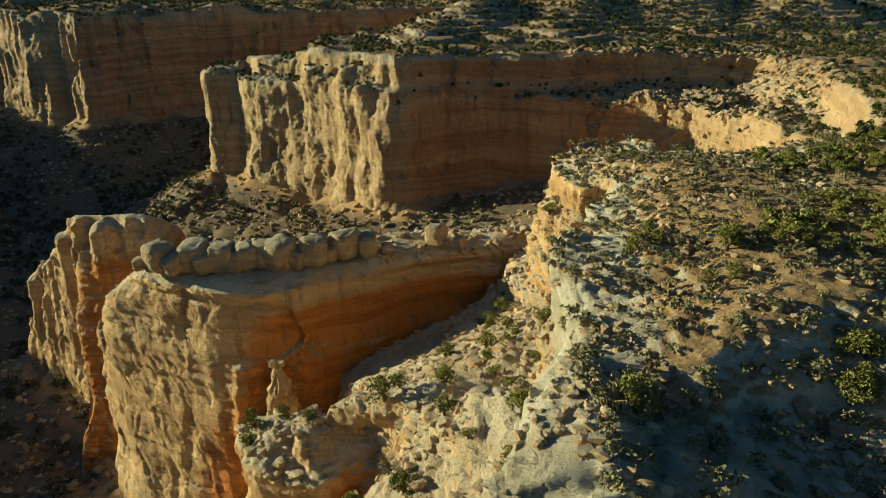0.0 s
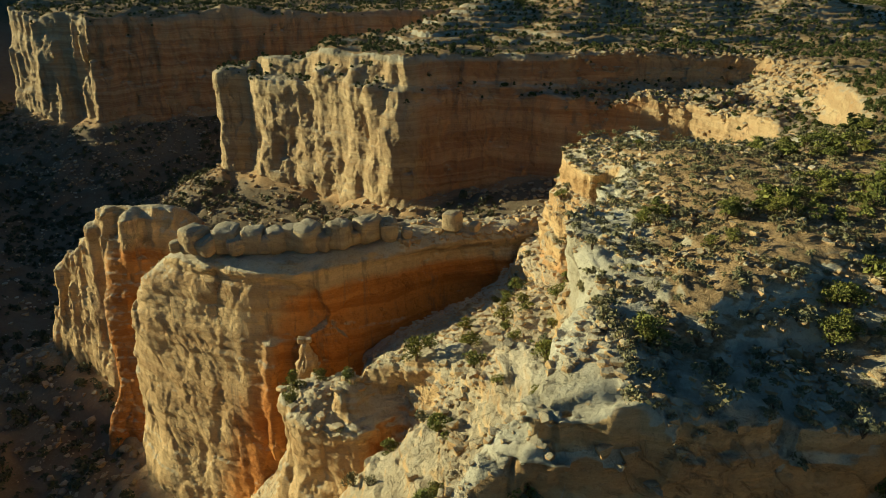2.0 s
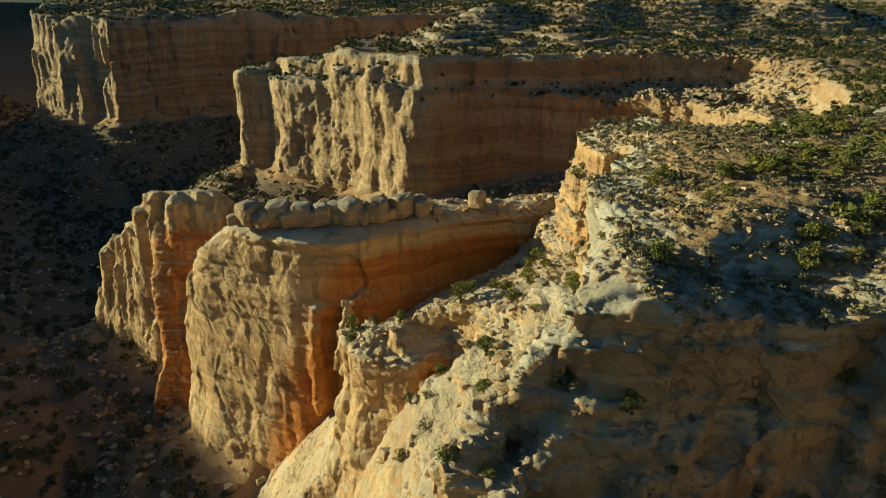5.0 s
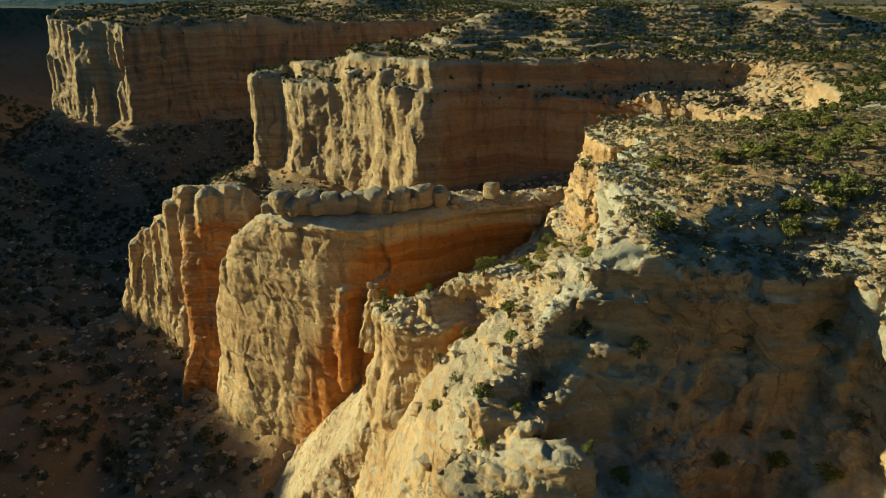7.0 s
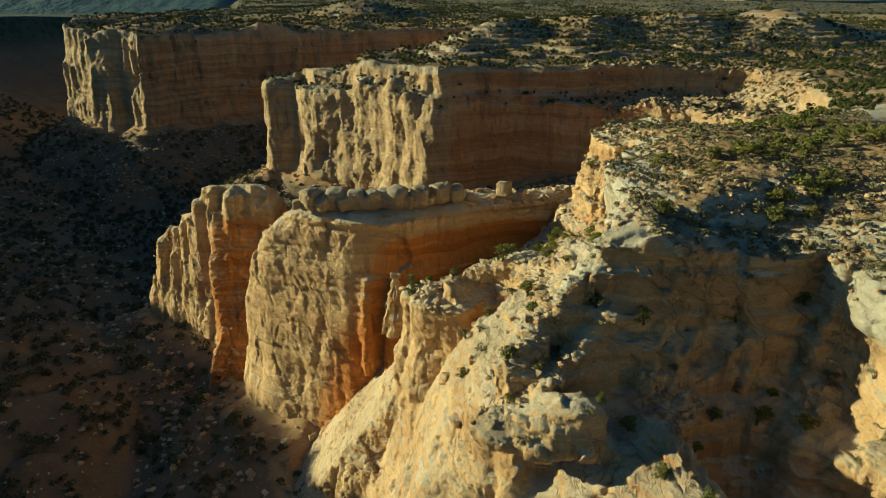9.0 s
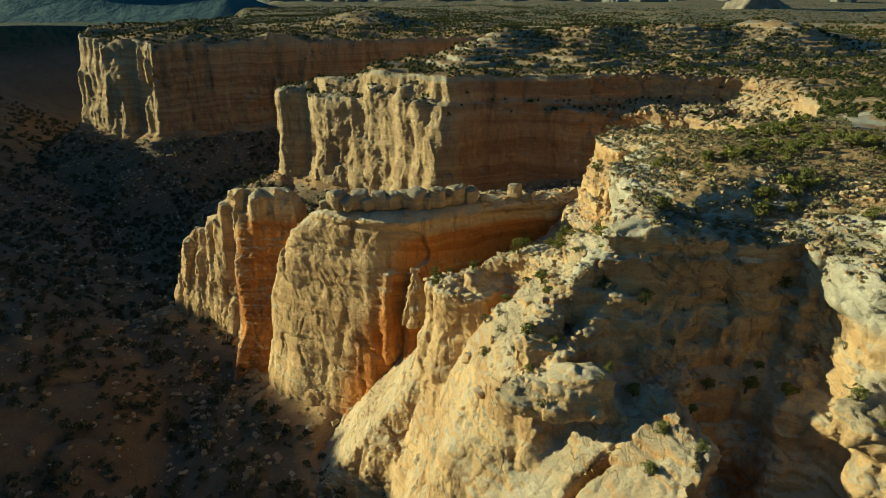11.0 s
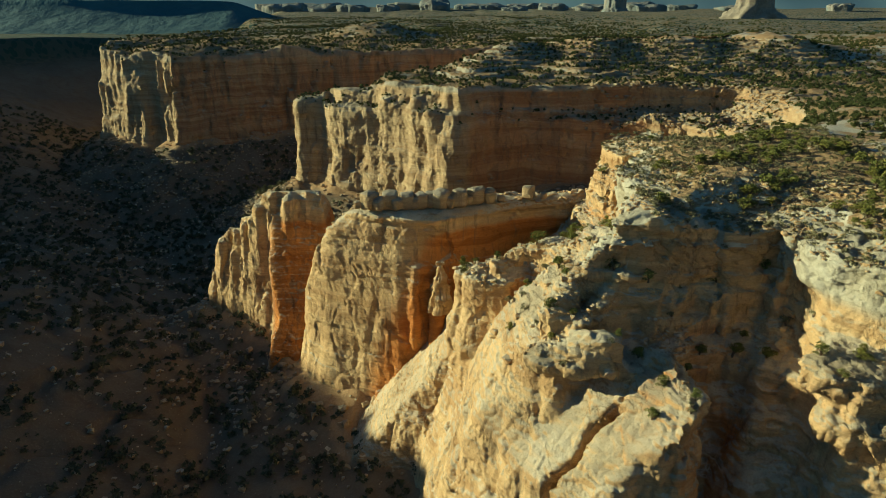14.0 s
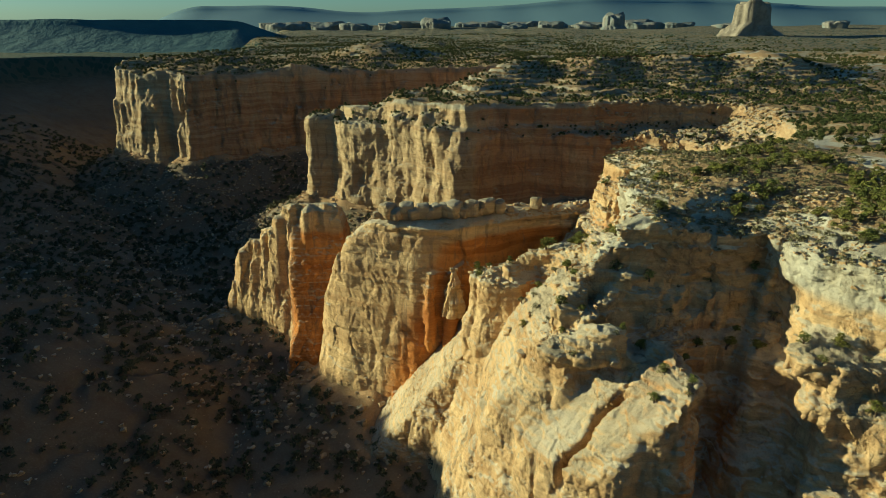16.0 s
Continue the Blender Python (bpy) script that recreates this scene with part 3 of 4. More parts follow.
def buttressed(p, up):
    """The shaded head wall of the bay carries slanting ribs and ledges."""
    lean = p @ np.array([[0.87, 0.0, 0.5], [0.0, 1.0, 0.0], [-0.5, 0.0, 0.87]], p.dtype)
    where = smooth(p[:, 0], 3, 9) * smooth(-p[:, 0], -46, -38) * smooth(-p[:, 2], 8, 14) * (1 - smooth(up, 0.55, 0.9))
    return plain_relief(p, up) + where * (2.4 * (0.25 - np.abs(perlin(lean, 7, 9, 40, 59))) + 1.0 * perlin(p, 90, 90, 2.8, 62))


near.weather(buttressed, 4.8)
crack_a, crack_way = np.array([3, 13.4, -28.6]), np.array([-20, -9.2, -22.0]) / 31.1
crack_up = np.array([-0.63, -0.32, 0.70])
crack_side = np.cross(crack_way, crack_up)
offs = [near.x[:, :, None] - crack_a[0], near.y[:, :, None] - crack_a[1], near.z - crack_a[2]]
run, rise, side = (sum(o * float(c) for o, c in zip(offs, axis)).astype(np.float32) for axis in (crack_way, crack_up, crack_side))
slot = np.maximum.reduce([np.abs(side + 0.5 * np.sin(run * 0.55)) - 0.35 - 0.03 * run, -rise - 4.5, rise - 9, -run - 5, run - 36])
near.f = np.maximum(near.f, -slot)
del offs, run, rise, side, slot
# Rust on the bay wall and arete's shaded side includes painted bounce light.
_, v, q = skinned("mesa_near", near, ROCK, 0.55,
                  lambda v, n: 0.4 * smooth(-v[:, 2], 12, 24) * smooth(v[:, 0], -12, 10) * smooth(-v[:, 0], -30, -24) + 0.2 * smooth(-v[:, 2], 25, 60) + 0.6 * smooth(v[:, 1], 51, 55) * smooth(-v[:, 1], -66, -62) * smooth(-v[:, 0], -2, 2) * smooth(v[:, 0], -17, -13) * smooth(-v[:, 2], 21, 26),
                  # Pale tone on the upper beds, only on tops and faces turned to -x.
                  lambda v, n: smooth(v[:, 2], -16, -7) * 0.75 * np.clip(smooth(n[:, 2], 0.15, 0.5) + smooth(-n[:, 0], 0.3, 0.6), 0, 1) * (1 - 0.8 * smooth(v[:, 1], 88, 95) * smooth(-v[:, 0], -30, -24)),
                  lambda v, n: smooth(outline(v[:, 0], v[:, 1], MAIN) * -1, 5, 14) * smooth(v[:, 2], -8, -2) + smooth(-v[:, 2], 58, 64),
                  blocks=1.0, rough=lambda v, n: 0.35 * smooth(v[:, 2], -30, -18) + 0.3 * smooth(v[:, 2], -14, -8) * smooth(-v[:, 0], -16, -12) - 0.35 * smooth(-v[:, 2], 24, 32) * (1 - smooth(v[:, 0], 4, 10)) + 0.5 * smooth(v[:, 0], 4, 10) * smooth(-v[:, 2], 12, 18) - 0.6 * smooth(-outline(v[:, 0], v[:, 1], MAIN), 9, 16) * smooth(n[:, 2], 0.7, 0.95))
SURFACES["near"] = (v, q)
tagged(_, "pale bedded sandstone mesa with steep slopes and a scrubby flat top", "mesa", kind="structure")

# the round-fronted butte
dome = Block((-118, 78, -116), (26, 172, -10), 0.9)
dome_top = -23.2 + 0.8 * fbm2(dome.x, dome.y, 20, 2, 13) - 0.38 * np.maximum(0, dome.y - 110 - 0.2 * np.maximum(0, dome.x + 38)) - 0.05 * np.maximum(0, -51.5 - dome.x) ** 2
dome.mass(outline(dome.x, dome.y, DOME), dome_top, [(-10, -1.5), (-22, -0.8), (-24, -0.6), (-25, 0.2), (-27, -0.9), (-29, 0.3), (-36, 0.2), (-45, 0.3), (-62, 0.8), (-75, 1.6), (-92, 4), (-116, 18)], 2.5)
dome.rod((-29.6, 94.6, -47.5), (-30.5, 93.6, -74), 1.8, 3.4, 2.0)
dome.rod((-36.3, 95.6, -40), (-37.5, 94.2, -66), 0.7, 1.6, 1.5)
dome.rod((-97, 143, -73), (-96.5, 143, -98), 2.2, 3.2, 0.8)
dome.weather(weathered(0.25, 1.2, 0.5, 0.8), 5.0)
# Alcove rust: real iron colour plus warm bounce light painted in.
_, v, q = skinned("dome_butte", dome, ROCK, 0.6,
                  lambda v, n: 0.95 * smooth(v[:, 0] - 0.35 * (v[:, 2] + 40), -50, -23) * smooth(-v[:, 2], 26, 32) + 0.05,
                  lambda v, n: 0.15 * smooth(v[:, 2], -30, -22), zero, blocks=1.0, rough=lambda v, n: -0.25 - 0.3 * smooth(v[:, 0], -40, -30), facets=1.3, strips=0.18, flutes=0.06, creased=0.15)
SURFACES["dome"] = (v, q)
tagged(_, "round-fronted sandstone butte with a rust-red alcove wall", "butte", kind="structure")

tower = Block((-140, 122, -118), (-70, 192, -22), 0.9)
tower_top = np.interp(tower.x, [-127, -123, -118, -116.5, -112, -110.5, -105, -103.5, -99, -97.5, -70], [-62, -58, -54, -51, -50, -45, -43, -38, -36, -31.5, -32]) - 0.6 * np.maximum(0, tower.y - 152 + 0.7 * np.minimum(0, tower.x + 97))
tower.mass(outline(tower.x, tower.y, TOWER), tower_top, [(-20, -4), (-32, -3), (-60, 0), (-90, 4), (-118, 14)], 3.0)
for px, py, pz, pr in ((-86.5, 149, -35.5, 3.4), (-81, 151, -36.5, 3.6), (-93, 151, -35, 2.6), (-99.5, 153.5, -40, 2.4), (-103, 154.5, -44.5, 2.0), (-107.5, 158, -49, 2.2), (-113.5, 163, -54, 2.4), (-120, 168, -59, 2.4), (-124.5, 171, -66, 2.2)):
    tower.rod((px, py, pz), (px - 0.5, py - 1.5, -86), pr, pr + 1.0, 0.8)
tower.mass(outline(tower.x, tower.y, [(-74, 138), (-84, 131), (-91, 131.5), (-92.5, 139), (-95, 148), (-95, 152), (-74, 152)]), -41 - 2.5 * np.maximum(0, 147 - tower.y), [(0, 0), (-80, 1), (-118, 10)], 2.5)
tower.weather(weathered(1.3, 1.5, 1.4, 0.6), 5.5)
# The tower's shaded right end gets iron colour and painted bounce together.
_, v, q = skinned("rock_tower", tower, ROCK, 0.6, lambda v, n: 0.75 * smooth(v[:, 0], -100, -90) * smooth(-v[:, 2], 38, 46) + 0.1, zero, zero, flutes=0.25, facets=1.1, strips=0.2)
SURFACES["tower"] = (v, q)
tagged(_, "fluted sandstone tower leaning on the butte's end", "rock tower", kind="structure")

# the second mesa with its pillared end
second = Block((-152, 116, -102), (262, 476, 8), 1.6)
d2 = outline(second.x, second.y, MAIN)
top2 = plateau(second.x, second.y)
top2 = top2 - 13 * smooth(-second.x, 66, 70) * smooth(second.x, -106, -102) * smooth(d2, -9, -6)
top2 = top2 - 9 * np.exp(-((second.x + 68) / 5) ** 2) * smooth(-second.y, -322, -305)
second.mass(d2, top2, [(0, -5), (-16, -4), (-23, -2.5), (-25, -0.5), (-50, 0), (-75, 2.5), (-102, 10)], 2.5)
head = plateau(second.x, second.y) - 1.5 - 12 * (1 - smooth(second.x, 124, 148)) - 0.12 * np.clip(120 - second.x, 0, 60) + 5.5 * fbm2(second.x, second.y, 20, 4, 19)
tread = 3.4 + 1.2 * fbm2(second.x, second.y, 60, 2, 23)
ledged = np.floor(head / tread) * tread + tread * smooth(head / tread - np.floor(head / tread), 0.55, 1.0)
head = head + (ledged - head) * smooth(fbm2(second.x, second.y, 22, 2, 27), -0.25, 0.2)
head = np.minimum(head, plateau(second.x, second.y) - 1.5)
second.mass(outline(second.x, second.y, [(58, 281), (84, 272), (102, 258), (112, 236), (112, 190), (94, 150), (68, 116), (124, 100), (152, 240), (152, 296), (60, 296)]), head, [(0, 0), (-30, 0.5), (-60, 2), (-102, 8)], 1.5)
second.mass(d2 - 8 * smooth(second.x, 15, 60) * smooth(-second.y, -308, -298), -27 + 1.5 * fbm2(second.x, second.y, 16, 3, 33), [(0, 0), (-50, 0.3), (-75, 2.5), (-102, 10)], 2.0)
g2 = np.random.default_rng(5)
front = np.array([(-17, 273), (-28, 279), (-40, 290), (-54, 302), (-66, 310), (-80, 318), (-98, 324)], float)
for k in range(9):
    u = (k + g2.uniform(0.1, 0.9)) / 9 * (len(front) - 1)
    a, b = front[int(u)], front[int(u) + 1]
    px, py = a + (b - a) * (u - int(u))
    low = 20 * np.exp(-((px + 71) / 4) ** 2) + 8 * smooth(-px, 76, 84)
    pr = g2.uniform(2.2, 4.2)
    second.rod((px, py + 0.6 * pr, g2.uniform(-38, -20) - low), (px - 0.6, py + 0.3 * pr, -84), pr, pr + g2.uniform(1.0, 2.6), 5.0)
rugged, even = weathered(0.9, 3.4, 1.0, 0.8), weathered(0.5, 1.2, 1.0, 0.6)


def pillared(p, up):
    """Fluted along the lit end, even on the tall fin and the long banded cliff."""
    u = smooth(p[:, 0], -106, -100) * smooth(-p[:, 0], 4, 14)
    return u * rugged(p, up) + (1 - u) * even(p, up)


second.weather(pillared, 6.5)
_, v, q = skinned("mesa_second", second, FAR_ROCK, 0.9,
                  lambda v, n: 0.55 * smooth(v[:, 0], -24, -8) * smooth(-v[:, 0], -95, -60) + 0.3 * smooth(v[:, 0], 50, 80) + 0.05, lambda v, n: smooth(v[:, 2], -17, -11) * 0.7 * (1 - 0.8 * smooth(v[:, 0], 48, 58)), lambda v, n: 0.5 * smooth(v[:, 2], -18, -12), blocks=1.1, rough=lambda v, n: 0.2 * smooth(v[:, 2], -24, -14) + 0.3 * smooth(v[:, 0], 48, 60) - 0.35 * smooth(v[:, 0], -15, -5) * smooth(-v[:, 0], -90, -70), flutes=0.3, facets=1.5, creased=0.3, strips=0.25)
SURFACES["second"] = (v, q)
tagged(_, "sandstone mesa with banded red cliff and pillared end", "mesa", kind="structure")

far = Block((-352, 430, -110), (90, 640, 4), 2.4)
far.mass(outline(far.x, far.y, MAIN), plateau(far.x, far.y), [(0, -5), (-18, -4), (-25, -2), (-50, 0), (-75, 4), (-110, 20)], 3.0)
far.weather(weathered(3.0, 3.0, 2.4, 0.7), 12.0)
_, v, q = skinned("mesa_far", far, FAR_ROCK, 1.2, lambda v, n: 0.5 * smooth(v[:, 0], -262, -245) + 0.1,
                  lambda v, n: smooth(v[:, 2], -18, -12) * 0.5, lambda v, n: 0.5 * smooth(v[:, 2], -20, -14), flutes=0.7, facets=0.6, strips=0.2)
SURFACES["far"] = (v, q)
tagged(_, "distant dark red sandstone mesa with fluted pale corner", "mesa", kind="structure")


# ---- ground sheet ----
def stepped(lo, hi, step, far_lo, far_hi, growth=1.12):
    mid = list(np.arange(lo, hi, step))
    s, a = step, lo
    while a > far_lo:
        s *= growth
        a -= s
        mid.insert(0, a)
    s, b = step, mid[-1]
    while b < far_hi:
        s *= growth
        b += s
        mid.append(b)
    return np.array(mid)


gx, gy = np.meshgrid(stepped(-440, 190, 2.2, -4400, 4400), stepped(-120, 660, 2.2, -4400, 4400), indexing="ij")
d_m, d_w = outline(gx, gy, MAIN), outline(gx, gy, WESTERN)
gz = valley(gx, gy)
sunk = np.zeros_like(gx)
for b in (near, second, far):
    inner = np.minimum.reduce([gx - b.axes[0][0], b.axes[0][-1] - gx, gy - b.axes[1][0], b.axes[1][-1] - gy])
    sunk = np.maximum(sunk, smooth(inner, 2, 14))
on_main = smooth(-d_m, 6, 10)
gz = gz + (np.maximum(plateau(gx, gy) + 0.2 - 3.5 * sunk, gz) - gz) * on_main
gz = gz + (np.maximum(western_top(gx, gy), gz) - gz) * smooth(-d_w + 3 * fbm2(gx, gy, 30, 3, 15), 0, 7)
gz += 0.35 * fbm2(gx, gy, 9, 3, 25)
nx, ny = gx.shape
gid = np.arange(nx * ny).reshape(nx, ny)
gv = np.stack([gx.ravel(), gy.ravel(), gz.ravel()], 1)
gq = np.stack([gid[:-1, :-1].ravel(), gid[1:, :-1].ravel(), gid[1:, 1:].ravel(), gid[:-1, 1:].ravel()], 1)
ground = new("ground", mesh_of("ground", gv, gq, SOIL, (("wash", 1 - smooth(along(gx, gy, WASH)[0].ravel(), 1.5, 7)), ("talus", smooth(-np.minimum.reduce([d_m, outline(gx, gy, DOME), outline(gx, gy, TOWER), outline(gx, gy, FAN)]), -20, -3).ravel()), ("top", (on_main * smooth(-d_m, 2, 8)).ravel()))))
tagged(ground, "red-brown canyon floor, talus slopes and distant scrubland", "ground", kind="structure")


# ---- helpers for things ----
def part(name, v, q, material, parent=None, label="", sharp=False):
    ob = new(name, mesh_of(name, v, q, material, sharp=sharp))
    if parent is not None:
        ob.parent = parent
    if label:
        tagged(ob, label)
    return ob


def tube(points, radii, sides=6):
    """A tapered tube along points."""
    pts = [Vector(p) for p in points]
    rings = []
    for k, p in enumerate(pts):
        way = (pts[min(k + 1, len(pts) - 1)] - pts[max(k - 1, 0)]).normalized()
        a = way.orthogonal().normalized()
        b = way.cross(a)
        rings += [p + (a * math.cos(t) + b * math.sin(t)) * radii[k] for t in (2 * math.pi * s / sides for s in range(sides))]
    q = [(k * sides + s, k * sides + (s + 1) % sides, (k + 1) * sides + (s + 1) % sides, (k + 1) * sides + s)
         for k in range(len(pts) - 1) for s in range(sides)]
    return np.array([tuple(r) for r in rings], np.float32), np.array(q)


def joined(pieces):
    v, q, n = [], [], 0
    for a, b in pieces:
        v.append(a)
        q.append(np.asarray(b) + n)
        n += len(a)
    return np.concatenate(v), np.concatenate(q)


def leaf_cloud(gen, blobs, count, size):
    """Small bent leaf sprays spread over uneven blobs [(centre, radius)]."""
    weight = np.array([r ** 2 for _, r in blobs])
    pick = gen.choice(len(blobs), count, p=weight / weight.sum())
    c = np.array([b[0] for b in blobs], np.float32)[pick]
    r = np.array([b[1] for b in blobs], np.float32)[pick]
    way = gen.normal(size=(count, 3))
    way /= np.linalg.norm(way, axis=1, keepdims=True)
    way[:, 2] = np.abs(way[:, 2]) * 0.9 - 0.25 * gen.random(count)
    centre = c + way * (r * (0.45 + 0.6 * gen.random(count) ** 0.6))[:, None] * np.array([1, 1, 0.8])
    a = gen.normal(size=(count, 3))
    a /= np.linalg.norm(a, axis=1, keepdims=True)
    b = np.cross(a, gen.normal(size=(count, 3)))
    b /= np.linalg.norm(b, axis=1, keepdims=True)
    s = size * (0.55 + 0.9 * gen.random(count))[:, None]
    up = np.cross(a, b) * s * 0.3
    v = np.stack([centre - a * s, centre - b * s * 0.5 + up, centre + a * s, centre + b * s * 0.5 + up], 1).reshape(-1, 3)
    return v.astype(np.float32), np.arange(4 * count).reshape(-1, 4)


def juniper_shape(seed, count, size):
    """Crown and trunk of a low, spreading desert juniper about 2.6 m high."""
    gen = np.random.default_rng(seed)
    blobs, limbs = [], []
    lean = gen.normal(0, 0.15, 2)
    limbs.append(tube([(0, 0, -0.5), (0.05, 0, 0.3), (lean[0], lean[1], 0.9)], [0.24, 0.19, 0.12]))
    for k in range(gen.integers(8, 13)):
        t, d, h = gen.uniform(0, 2 * math.pi), gen.uniform(0.35, 1.2), gen.uniform(0.35, 1.9)
        d *= 1.15 - 0.35 * h / 2.1
        tip = np.array([lean[0] + d * math.cos(t), lean[1] + d * math.sin(t), h])
        limbs.append(tube([(lean[0] * 0.5, lean[1] * 0.5, 0.35), tuple(tip * [0.5, 0.5, 0.6]), tuple(tip)], [0.1, 0.07, 0.02], 5))
        blobs.append((tip, gen.uniform(0.38, 0.72)))
    blobs.append((np.array([lean[0], lean[1], 1.9]), 0.55))
    blobs.append((np.array([lean[0], lean[1], 1.1]), 0.8))
    return leaf_cloud(gen, blobs, count, size), joined(limbs)


def shrub_shape(seed, count, size):
    """Leaves and stems of a sagebrush or blackbrush about 0.9 m high."""
    gen = np.random.default_rng(seed)
    blobs, stems = [], []
    for k in range(gen.integers(5, 9)):
        t, d, h = gen.uniform(0, 2 * math.pi), gen.uniform(0.1, 0.6), gen.uniform(0.35, 0.75)
        tip = np.array([d * math.cos(t), d * math.sin(t), h])
        stems.append(tube([(0, 0, -0.3), tuple(tip * [0.4, 0.4, 0.5]), tuple(tip)], [0.04, 0.03, 0.01], 4))
        blobs.append((tip, gen.uniform(0.2, 0.36)))
    return leaf_cloud(gen, blobs, count, size), joined(stems)


def stone_shape(seed, flat=0.7, chips=13):
    """An angular block: the hull of a few random points."""
    gen = np.random.default_rng(seed)
    bm = bmesh.new()
    for _ in range(chips):
        p = gen.uniform(-1, 1, 3)
        p /= max(np.abs(p).max(), 0.35)
        bm.verts.new(p * (1, gen.uniform(0.75, 1), flat) * 0.5)
    bmesh.ops.convex_hull(bm, input=bm.verts)
    bmesh.ops.delete(bm, geom=[x for x in bm.verts if not x.link_faces], context="VERTS")
    bmesh.ops.triangulate(bm, faces=bm.faces)
    bm.verts.index_update()
    v = np.array([tuple(x.co) for x in bm.verts], np.float32)
    q = np.array([[x.index for x in f.verts] for f in bm.faces])
    bm.free()
    return v, q


def spread(shapes, places, turns, sizes, normals=None):
    """Many copies of a few shapes as one mesh's arrays."""
    v_all, q_all, base = [], [], 0
    kind = np.arange(len(places)) % len(shapes)
    for k, (v, q) in enumerate(shapes):
        sel = kind == k
        if not sel.any():
            continue
        c, s = np.cos(turns[sel]), np.sin(turns[sel])
        w = v[None] * sizes[sel][:, None, None]
        x = w[:, :, 0] * c[:, None] - w[:, :, 1] * s[:, None]
        y = w[:, :, 0] * s[:, None] + w[:, :, 1] * c[:, None]
        out = np.stack([x, y, w[:, :, 2]], 2) + places[sel][:, None]
        n = sel.sum()
        q_all.append((q[None] + (np.arange(n) * len(v))[:, None, None] + base).reshape(-1, q.shape[1]))
        v_all.append(out.reshape(-1, 3))
        base += n * len(v)
    return np.concatenate(v_all).astype(np.float32), np.concatenate(q_all)


def apart(p, gap, gen):
    """Thins points so that few stand nearer than gap."""
    p = p[gen.permutation(len(p))]
    cell = np.floor(p[:, :2] / gap + 0.31 * np.sin(p[:, 1:2] / 17)).astype(np.int64)
    _, first = np.unique(cell[:, 0] * 100003 + cell[:, 1], return_index=True)
    return p[np.sort(first)]


gen = np.random.default_rng(11)
GROUND_N = normals_of(gv.astype(np.float32), gq)
open_ground = (sunk.ravel() < 0.02) | (on_main.ravel() < 0.02)
under = np.minimum.reduce([outline(gx, gy, DOME) - 10, outline(gx, gy, TOWER) - 5, outline(gx, gy, BENCH) - 14, outline(gx, gy, RAMP) - 14]).ravel()
low_ground = open_ground & (under > 0) & ((d_m.ravel() > 14) | (d_m.ravel() < -14))


def on(name, least_up):
    v, q = SURFACES[name]
    n = normals_of(v, q)
    ok = n[:, 2] > least_up
    return v[ok], n[ok]


# ---- cap boulders along the butte's rim, the spire, large loose boulders ----
def rounded_block(seed, size):
    """A weathered, rounded block with softened corners."""
    g = np.random.default_rng(seed)
    bm = bmesh.new()
    bmesh.ops.create_icosphere(bm, subdivisions=4, radius=1.0)
    v = np.array([tuple(x.co) for x in bm.verts], np.float32)
    q = np.array([[x.index for x in f.verts] for f in bm.faces])
    bm.free()
    e = 0.4 + 0.16 * g.random()
    v = np.sign(v) * np.abs(v) ** e
    v *= 0.5 * np.array(size, np.float32)
    push = 0.4 * fbm(v + 40 * seed, 2.6, 4, 5) - 0.25 * np.clip(1 - np.abs(perlin(v + 40 * seed, 9, 9, 1.7, 6)) / 0.1, 0, 1)
    return v * (1 + push[:, None] * 0.35), q


CAPS = [(-50.6, 4.6, 4.6), (-47.8, 4.0, 3.1), (-44.6, 4.8, 4.4), (-42.4, 3.6, 3.1), (-39.6, 4.2, 4.4), (-37.0, 3.2, 3.1), (-35.2, 3.6, 4.2), (-32.4, 3.8, 4.4), (-29.4, 5.0, 4.8), (-26.4, 3.6, 3.1),
        (-23.4, 4.8, 4.6), (-18.4, 4.6, 4.4), (-14.2, 3.6, 3.8), (-10.6, 2.2, 1.8), (-1.4, 3.4, 3.4), (3.2, 2.0, 1.8), (-54.2, 2.4, 2.0), (-20.8, 2.6, 2.4)]
for k, (cx, wide, high) in enumerate(CAPS):
    cy = float(np.interp(cx, [-55, -38, -26, -1], [103.6, 102.6, 105.2, 114.6])) - (1.2 if high < 3.2 else 0)
    v, q = rounded_block(200 + k, (wide * 1.02, wide * 1.2, high * 1.2))
    ob = part("cap_boulder", v, q, FAR_ROCK)
    ob.matrix_world = pose(cx, cy + gen.uniform(-0.6, 0.6), -22.8 + high * 0.5, gen.uniform(-12, 12), gen.uniform(-12, 12), gen.uniform(-40, 40))
    tagged(ob, "rounded grey-tan sandstone boulder sitting on the butte's rim", "boulder", "boulders along the rim")

ring = [(-6.0, 3.6), (-2.0, 3.3), (1.0, 2.9), (3.5, 2.5), (5.6, 1.9), (7.4, 1.3), (8.7, 0.85), (9.4, 0.65)]
v, q = tube([(0, 0, z) for z, _ in ring], [r for _, r in ring], 28)
v, q = split_quads(*split_quads(v, q))
v[:, :2] *= (1 + 0.35 * fbm(v, 2.8, 4, 3) + 0.22 * perlin(v, 30, 30, 0.8, 8) - 0.3 * np.clip(1 - np.abs(perlin(v, 2.2, 2.2, 8, 9)) / 0.12, 0, 1))[:, None]
spire = new("rock_spire")
part("shaft", v, q, ROCK, spire)
spire.matrix_world = pose(-29.4, 93.8, -47.0)
tagged(spire, "slender sandstone spire with twin cap stones on the cliff", "rock spire")
for dx, s in ((-0.55, 1.15), (0.75, 0.95)):
    v, q = rounded_block(300 + int(10 * s), (s * 1.2, s * 1.2, s))
    cap_stone = part("cap_stone", v, q, ROCK, spire)
    cap_stone.location = (dx, 0, 9.7)

